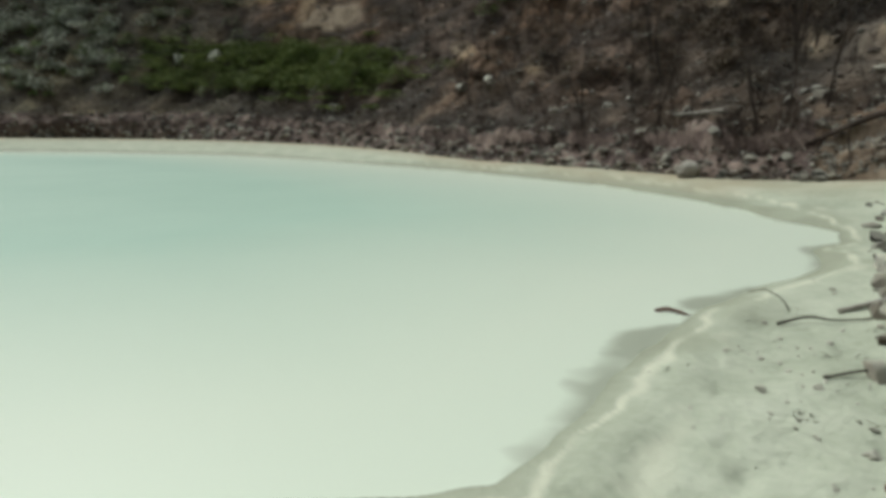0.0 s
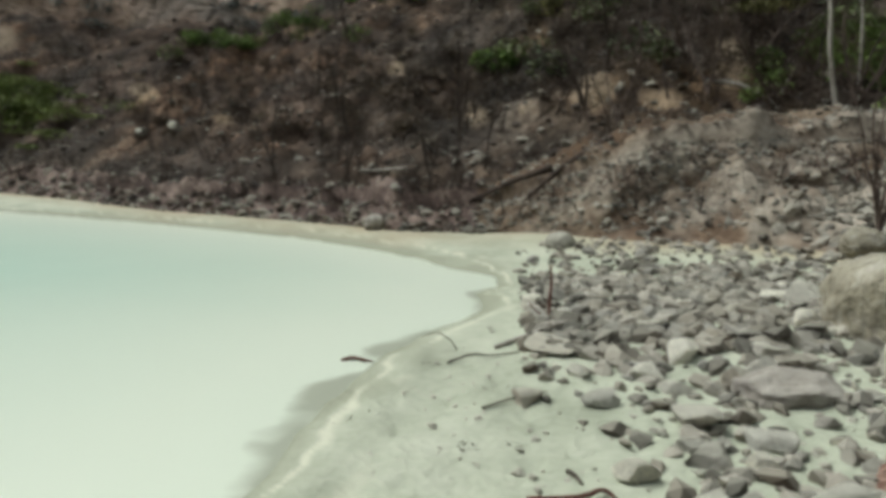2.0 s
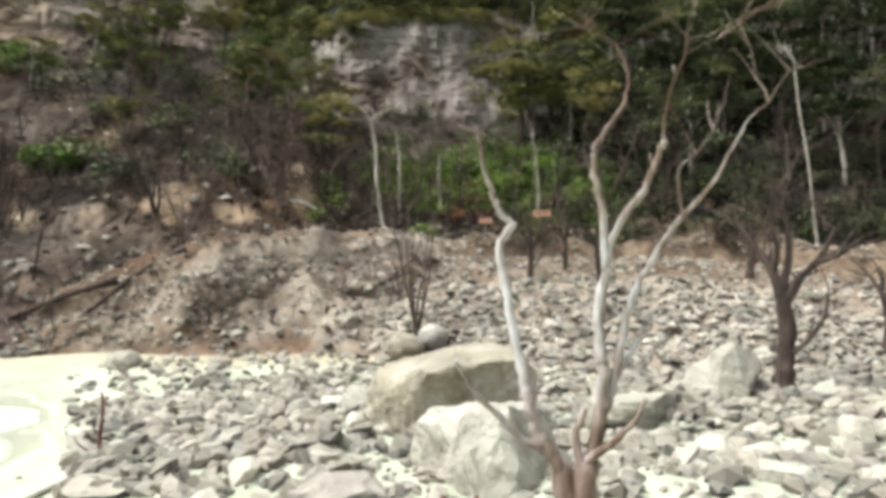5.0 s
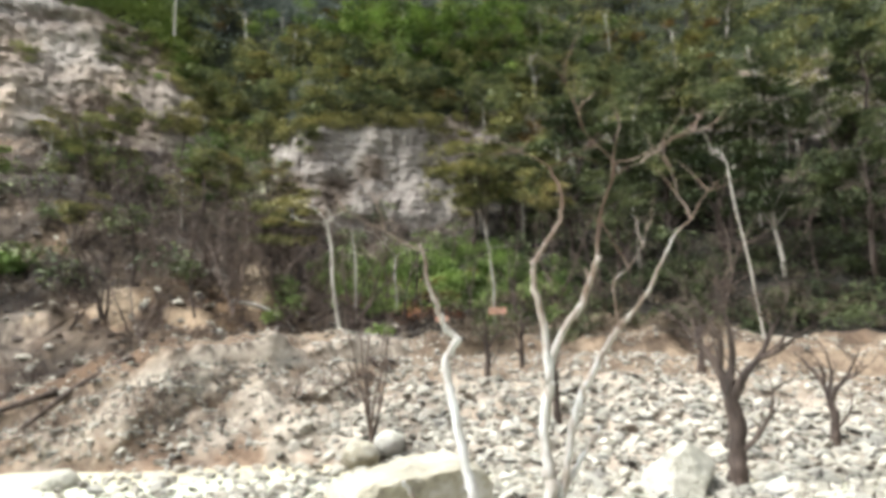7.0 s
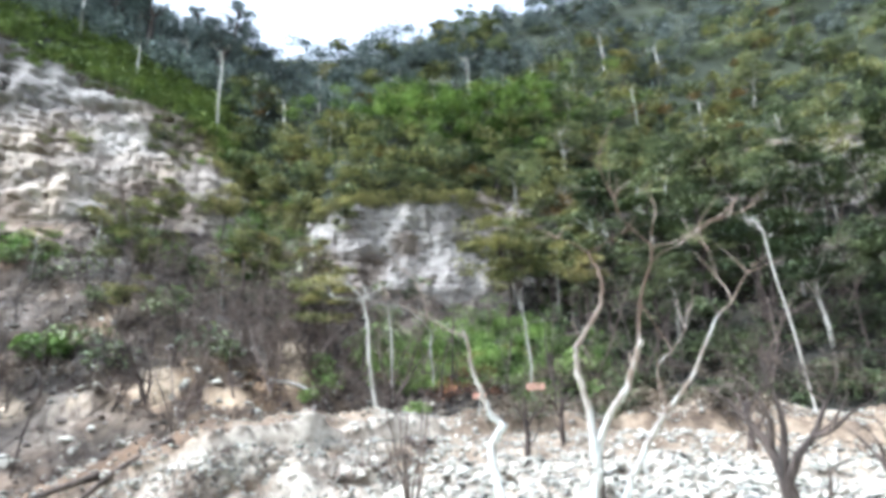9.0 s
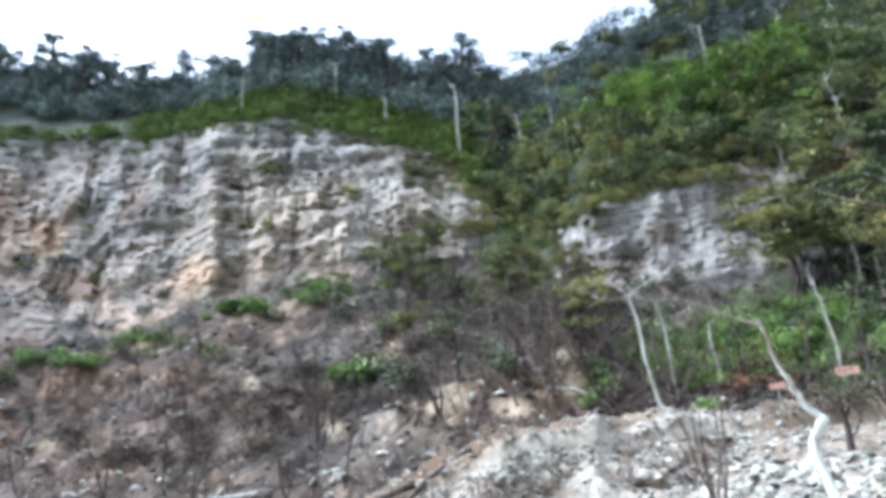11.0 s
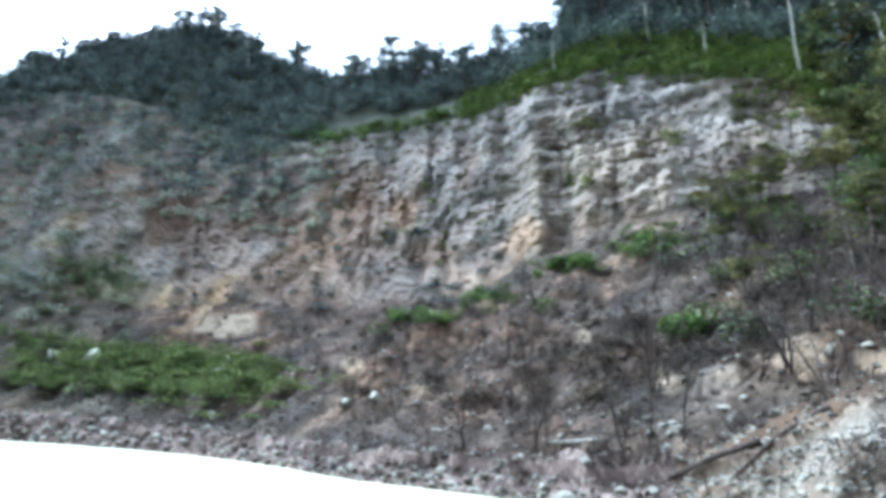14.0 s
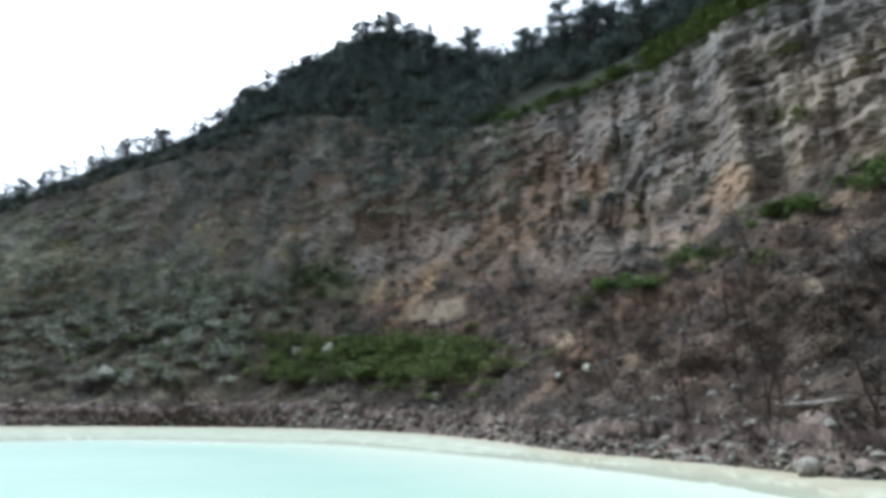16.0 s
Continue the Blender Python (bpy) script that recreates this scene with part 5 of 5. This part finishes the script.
canopy, high_canopy = [], []
for _ in range(950):
    a, share = rnd.uniform(-60, 7), rnd.random()
    on_hill = rnd.random() < 0.7 or a > -21
    p = on_band(a, 5, share) if on_hill else on_band(a, 4, share)
    (high_canopy if on_hill and share > 0.42 + 0.15 * math.sin(a * 0.4) else canopy).append(p + Vector((0, 0, rnd.uniform(0.6, 4.2))))
third = len(canopy) // 3
undergrowth("forest_canopy", canopy[:third], LEAF_DARK, "dense dark green canopy of the far forest", "forest", 6, 0.17, 1.6, 150, 0.28)
undergrowth("forest_canopy", canopy[third:-30], LEAF_OLIVE, "dense olive-green canopy of the far forest", "forest", 7, 0.17, 1.5, 150, 0.28)
undergrowth("forest_canopy", canopy[-30:], LEAF_RUST, "rusty withering crowns in the far forest", "forest", 9, 0.17, 1.3, 130, 0.3)
undergrowth("forest_canopy", high_canopy, LEAF_HAZY_RIM, "blue-green canopy high on the ridge", "forest", 27, 0.19, 1.7, 150, 0.28)
glade = [p + Vector((0, 0, rnd.uniform(3.5, 6.0))) for p in patch(rnd, -28, -1, 26.5, 30.5, 120)]
undergrowth("forest_canopy", glade, LEAF_GREEN, "fresh green crowns on the slope above the cliff", "forest", 13, 0.15, 1.3, 130, 0.3)
gully = spread_over(rnd, -2.5, 7, 22.5, 27, 75) + [on_band(rnd.uniform(-17, 1), 4, rnd.uniform(0.9, 1.0)) for _ in range(60)] + [on_band(rnd.uniform(-17, 6), 5, rnd.uniform(0, 0.15)) for _ in range(90)] + spread_over(rnd, -21, -15, 15, 26, 50) + [on_band(rnd.uniform(-1, 10), 4, 1 - 0.3 * rnd.random() ** 1.5) for _ in range(70)]
undergrowth("gully_scrub", gully, LEAF_OLIVE, "olive-green scrub hanging over the gully and the cliff's edge", "shrubs", 10, 0.12, 0.95, 150, 0.5)
tufts = patch(rnd, 24, 29, 22.6, 23.8, 9) + patch(rnd, 17, 21, 25.8, 26.8, 8) + patch(rnd, 12, 17, 20, 22, 14) + patch(rnd, 24, 28, 27.6, 28.4, 6) + patch(rnd, 8, 14, 26.5, 29, 18) + patch(rnd, -6, -2, 21.5, 23.5, 10)
tufts += spread_over(rnd, 5, 14, 22, 29, 26) + patch(rnd, 36, 50, 16, 24, 26)
undergrowth("ledge_tufts", tufts, LEAF_OLIVE, "tufts of olive growth on the cliff's ledges", "shrubs", 11, 0.12, 0.75, 120, 0.45)
far_scrub = spread_over(rnd, 70, 97, 7, 21, 330) + spread_over(rnd, 74, 96, 2.6, 12, 260)
undergrowth("scrub", far_scrub, LEAF_HAZE, "scrub over the far crater wall, haze tinted into its grey-green", "shrubs", 26, 0.24, 2.0, 100, 0.4)
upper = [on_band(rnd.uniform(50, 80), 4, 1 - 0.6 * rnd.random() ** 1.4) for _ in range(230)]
undergrowth("scrub", [on_band(rnd.uniform(54, 80), 4, 1 - 0.45 * rnd.random() ** 1.6) for _ in range(260)], LEAF_HAZY_RIM, "dark blue-green scrub over the far cliff's brow", "shrubs", 29, 0.2, 1.9, 110, 0.4)
undergrowth("scrub", upper, LEAF_HAZE, "scrub creeping down the far cliff, haze tinted into its grey-green", "shrubs", 28, 0.2, 1.7, 110, 0.35)
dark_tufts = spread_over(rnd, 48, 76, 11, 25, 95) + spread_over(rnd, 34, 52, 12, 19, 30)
undergrowth("ledge_tufts", dark_tufts, LEAF_HAZY_RIM, "dark scrub clinging to the far cliff", "shrubs", 23, 0.16, 1.2, 110, 0.5)
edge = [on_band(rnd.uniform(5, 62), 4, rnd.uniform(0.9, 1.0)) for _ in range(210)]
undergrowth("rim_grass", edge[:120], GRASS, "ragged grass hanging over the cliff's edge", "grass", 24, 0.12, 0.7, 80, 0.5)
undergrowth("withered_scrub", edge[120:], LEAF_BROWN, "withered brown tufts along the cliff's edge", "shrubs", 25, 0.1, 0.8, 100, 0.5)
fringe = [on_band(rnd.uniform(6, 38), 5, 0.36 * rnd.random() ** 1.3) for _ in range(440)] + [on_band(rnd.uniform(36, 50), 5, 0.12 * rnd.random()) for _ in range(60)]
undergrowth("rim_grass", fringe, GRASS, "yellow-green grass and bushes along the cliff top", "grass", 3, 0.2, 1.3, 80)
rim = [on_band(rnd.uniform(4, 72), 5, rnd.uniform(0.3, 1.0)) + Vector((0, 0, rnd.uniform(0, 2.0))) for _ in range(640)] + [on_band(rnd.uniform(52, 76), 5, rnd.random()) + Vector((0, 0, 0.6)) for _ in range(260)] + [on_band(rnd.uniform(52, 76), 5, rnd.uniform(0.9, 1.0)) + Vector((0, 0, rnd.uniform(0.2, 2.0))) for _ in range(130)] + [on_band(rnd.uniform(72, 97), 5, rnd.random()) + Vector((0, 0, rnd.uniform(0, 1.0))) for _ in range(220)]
undergrowth("rim_scrub", rim, LEAF_HAZY_RIM, "blue-green scrub under the rim trees", "shrubs", 4, 0.26, 2.2, 120)
withered = spread_over(rnd, -14, 28, 6.5, 19, 110) + spread_over(rnd, 20, 62, 2.5, 12, 170) + spread_over(rnd, -56, -16, 4.5, 9, 120)
undergrowth("withered_scrub", withered, LEAF_BROWN, "withered brown scrub burnt by crater gas", "shrubs", 8, 0.07, 0.8, 170)
meadow = patch(rnd, 52, 65, 2.4, 6.8, 330) + spread_over(rnd, 59, 72, 2.8, 6.5, 300)
undergrowth("grass_patch", meadow, GRASS, "fresh green grass patch above the far shore", "grass", 5, 0.12, 1.5, 170, 0.2)

# dry brush over the burnt talus: loose twigs and thin bushes
rnd = random.Random(55)
geo = Geo()


def twig(p, way, thick):
    s = Vector((rnd.gauss(0, 1), rnd.gauss(0, 1), 0)).normalized() * thick
    q = Vector((-s.y, s.x, 0))
    geo.add([tuple(p + s), tuple(p + q), tuple(p - s * 0.5 - q * 0.5), tuple(p + way)], [(0, 1, 3), (1, 2, 3), (2, 0, 3)])


for k in range(1300):
    a = rnd.uniform(-16, 96) if k % 3 else rnd.uniform(-12, 50)
    i = int(np.searchsorted(turns, a))
    j = first[2] - 6 + int(rnd.random() ** 1.15 * (counts[2] + counts[3])) if a > 19 else first[3] + int(rnd.random() ** 1.15 * counts[3])
    if k % 40 == 0:
        i, j = int(np.searchsorted(turns, rnd.choice((rnd.gauss(-9, 2.0), rnd.gauss(4, 6))))), first[1] + rnd.randrange(18, 38)
    if FIELDS["scar"][j, i] > 0.35:
        continue
    p = Vector(P[j, i])
    far = min(2.0, 0.6 + math.hypot(p.x, p.y) / 60)
    high = rnd.uniform(0.35, 1.2) * far
    for _ in range(rnd.randrange(10, 26)):
        way = Vector((rnd.gauss(0, 0.55), rnd.gauss(0, 0.55), rnd.uniform(0.3, 1.1))).normalized() * high * rnd.uniform(0.5, 1.1)
        twig(p + Vector((rnd.gauss(0, 0.3), rnd.gauss(0, 0.3), -0.05)) * high, way, 0.018 * far)
for k in range(75):
    i, j = int(np.searchsorted(turns, rnd.uniform(-9, 18))), first[1] + rnd.randrange(10, 42)
    p = Vector(P[j, i])
    for _ in range(rnd.randrange(8, 22)):
        way = Vector((rnd.gauss(0, 0.6), rnd.gauss(0, 0.6), rnd.uniform(0.2, 1.0))).normalized() * rnd.uniform(0.12, 0.42)
        twig(p + Vector((rnd.gauss(0, 0.16), rnd.gauss(0, 0.16), -0.03)), way, 0.008)
thing("dry_brush", geo.mesh("dry_brush"), BRUSH, "tangle of dry brown brush on the burnt slope", "brush", kind="stuff")

# small dark drift along the high-water line
geo = Geo()
heaps = ((-1.59, 3.97), (-1.32, 4.05), (-1.50, 3.15), (-1.76, 5.95), (-2.74, 7.55), (-2.53, 4.07), (-1.74, 5.21), (-2.04, 6.64), (-2.68, 5.76), (-2.59, 6.39), (-1.51, 5.18))
for _ in range(60):
    x, y = rnd.choice(heaps)
    x, y = x + rnd.gauss(0, 0.06), y + rnd.gauss(0, 0.06) + 0.15
    turn = rnd.uniform(0, 3.14)
    way = Vector((math.cos(turn), math.sin(turn), rnd.uniform(0, 0.3))) * rnd.choice((0.02, 0.03, 0.045, 0.08))
    twig(Vector((x, y, land_z(x, y) + 0.008)), way, rnd.uniform(0.004, 0.012))
thing("drift_litter", geo.mesh("drift_litter"), DARKBARK, "small dark twigs and bark bits along the shore", "drift litter", kind="stuff")


# ---------------- driftwood, sticks and signs ----------------
def stick(name, ends, r0, r1, mat, label, category="stick", sides=7, group=""):
    g = Geo()
    pts = [(x, y, land_z(x, y) + h) for x, y, h in ends]
    limb(g, pts, r0, r1, sides, 4, 0.12, len(label))
    return thing(name, g.mesh(name, True), mat, label, category, group)


stick("upright_stick", ((-1.93, 7.9, -0.15), (-1.93, 7.9, 0.25), (-1.92, 7.92, 0.45), (-1.95, 7.95, 0.66)), 0.026, 0.014, REDBARK, "weathered stick standing upright in the sand")
stick("twig", ((-1.97, 7.85, 0.02), (-2.10, 7.8, 0.14), (-2.16, 7.78, 0.24)), 0.014, 0.006, REDBARK, "thin twig leaning beside an upright stick", "twig")
stick("driftwood", ((-0.99, 3.44, 0.02), (-0.86, 3.51, 0.03), (-0.70, 3.57, 0.035), (-0.60, 3.63, 0.04), (-0.49, 3.55, 0.015)), 0.022, 0.010, REDBARK, "thin reddish driftwood branch lying on the sand", "driftwood")
stick("driftwood", ((-0.86, 3.92, 0.015), (-0.80, 3.83, 0.025), (-0.74, 3.75, 0.012)), 0.016, 0.008, DARKBARK, "short dark stick lying on pale sand", "driftwood")
stick("driftwood", ((-1.72, 4.80, 0.015), (-1.60, 5.0, 0.03), (-1.48, 5.11, 0.05), (-1.32, 5.2, 0.03)), 0.012, 0.006, DARKBARK, "dark crooked stick lying on pale sand", "driftwood")
stick("driftwood", ((-2.55, 6.1, 0.02), (-2.35, 6.25, 0.06), (-2.15, 6.3, 0.04), (-1.9, 6.45, 0.02)), 0.015, 0.007, DARKBARK, "dark driftwood branch at the water's edge", "driftwood")
stick("driftwood", ((-2.62, 6.55, 0.0), (-2.68, 6.5, 0.12), (-2.8, 6.42, 0.2), (-2.95, 6.35, 0.15)), 0.008, 0.004, DARKBARK, "thin bent twig rising from the shore", "driftwood")
stick("driftwood", ((-2.2, 6.6, 0.02), (-1.9, 7.0, 0.05), (-1.55, 7.35, 0.1)), 0.03, 0.018, PALEBARK, "pale bleached branch against the stone heap", "driftwood")
g = Geo()
limb(g, ((-3.6, 5.77, 0.0), (-3.5, 5.82, 0.03), (-3.37, 5.84, 0.02), (-3.28, 5.87, 0.0)), 0.024, 0.012, 7, 4, 0.15, 3)
thing("floating_wood", g.mesh("floating_wood", True), REDBARK, "dark piece of wood floating in shallow milky water", "driftwood")
g = Geo()
red = [Vector((x, y, land_z(x, y) + h)) for x, y, h in ((0.82, 4.10, 0.02), (0.86, 4.18, 0.07), (0.90, 4.28, 0.12), (0.97, 4.42, 0.15), (1.06, 4.5, 0.17), (1.13, 4.6, 0.24), (1.19, 4.72, 0.34))]
tube(g, smooth_path(red, 3), [0.035, 0.05, 0.062, 0.066, 0.058, 0.064, 0.06, 0.05, 0.056, 0.048, 0.042, 0.05, 0.044, 0.036, 0.042, 0.034, 0.03, 0.026, 0.02], 9, 0.28, 6)
thing("broken_wood", g.mesh("broken_wood"), REDWOOD, "orange-red broken branch lying across the stones", "wood")
stick("broken_wood", ((1.52, 4.98, 0.0), (1.53, 5.0, 0.14), (1.52, 5.02, 0.19)), 0.03, 0.018, REDWOOD, "short orange-red stub between stones", "wood")
for k, (a0, r0_, a1, r1_) in enumerate(((8.6, 19.5, 15.5, 19.0), (13.5, 19.6, 20.5, 20.5), (1.5, 27, -3.5, 26), (26, 24, 30, 25.5), (57.0, 70, 59.5, 66))):
    p, q = Vector(spot(a0, r0_)), Vector(spot(a1, r1_))
    m1 = p.lerp(q, 0.5)
    m1.z = max(m1.z, land_z(m1.x, m1.y)) + 0.1
    g = Geo()
    thick = 0.10 if k < 2 else (0.09 if k < 4 else 0.45)
    limb(g, (p + Vector((0, 0, 0.12)), m1, q + Vector((0, 0, 0.1))), thick, thick * 0.6, 8, 5, 0.08, k)
    thing("fallen_log", g.mesh("fallen_log", True), DARKBARK if k in (0, 1) else PALEBARK, ("charred" if k < 2 else "bleached") + " fallen log lying on the slope", "log", "fallen logs")


def sign(a, el, r, wide, high, posts):
    """A small painted board on posts."""
    x, y, z = spot(a, r)
    top = 1.95 + r * math.tan(radians(el))
    ob = thing("sign", None, None, "small faded orange warning board on thin posts", "sign", "orange signs", place=Matrix.Translation((x, y, z)) @ pose(0, 0, 0, 0, 0, a))
    bm = bmesh.new()
    bmesh.ops.create_cube(bm, size=1.0, matrix=Matrix.Translation((0, 0, top - z)) @ Matrix.Diagonal((wide, 0.04, high, 1)))
    bmesh.ops.bevel(bm, geom=bm.edges[:], offset=0.012, segments=2, affect="EDGES")
    me = bpy.data.meshes.new("board")
    bm.to_mesh(me)
    bm.free()
    part("board", me, SIGN, ob)
    for s in posts:
        g = Geo()
        tube(g, ((s, 0.04, -0.3), (s, 0.04, (top - z) * 0.5), (s, 0.04, top - z + high * 0.3)), (0.03, 0.028, 0.026), 6, 0.05)
        part("post", g.mesh("post"), PALEBARK, ob)


sign(-21.4, 7.55, 27.5, 0.74, 0.28, (-0.18, 0.18))
sign(-16.5, 6.95, 27.5, 0.55, 0.24, (0.0,))
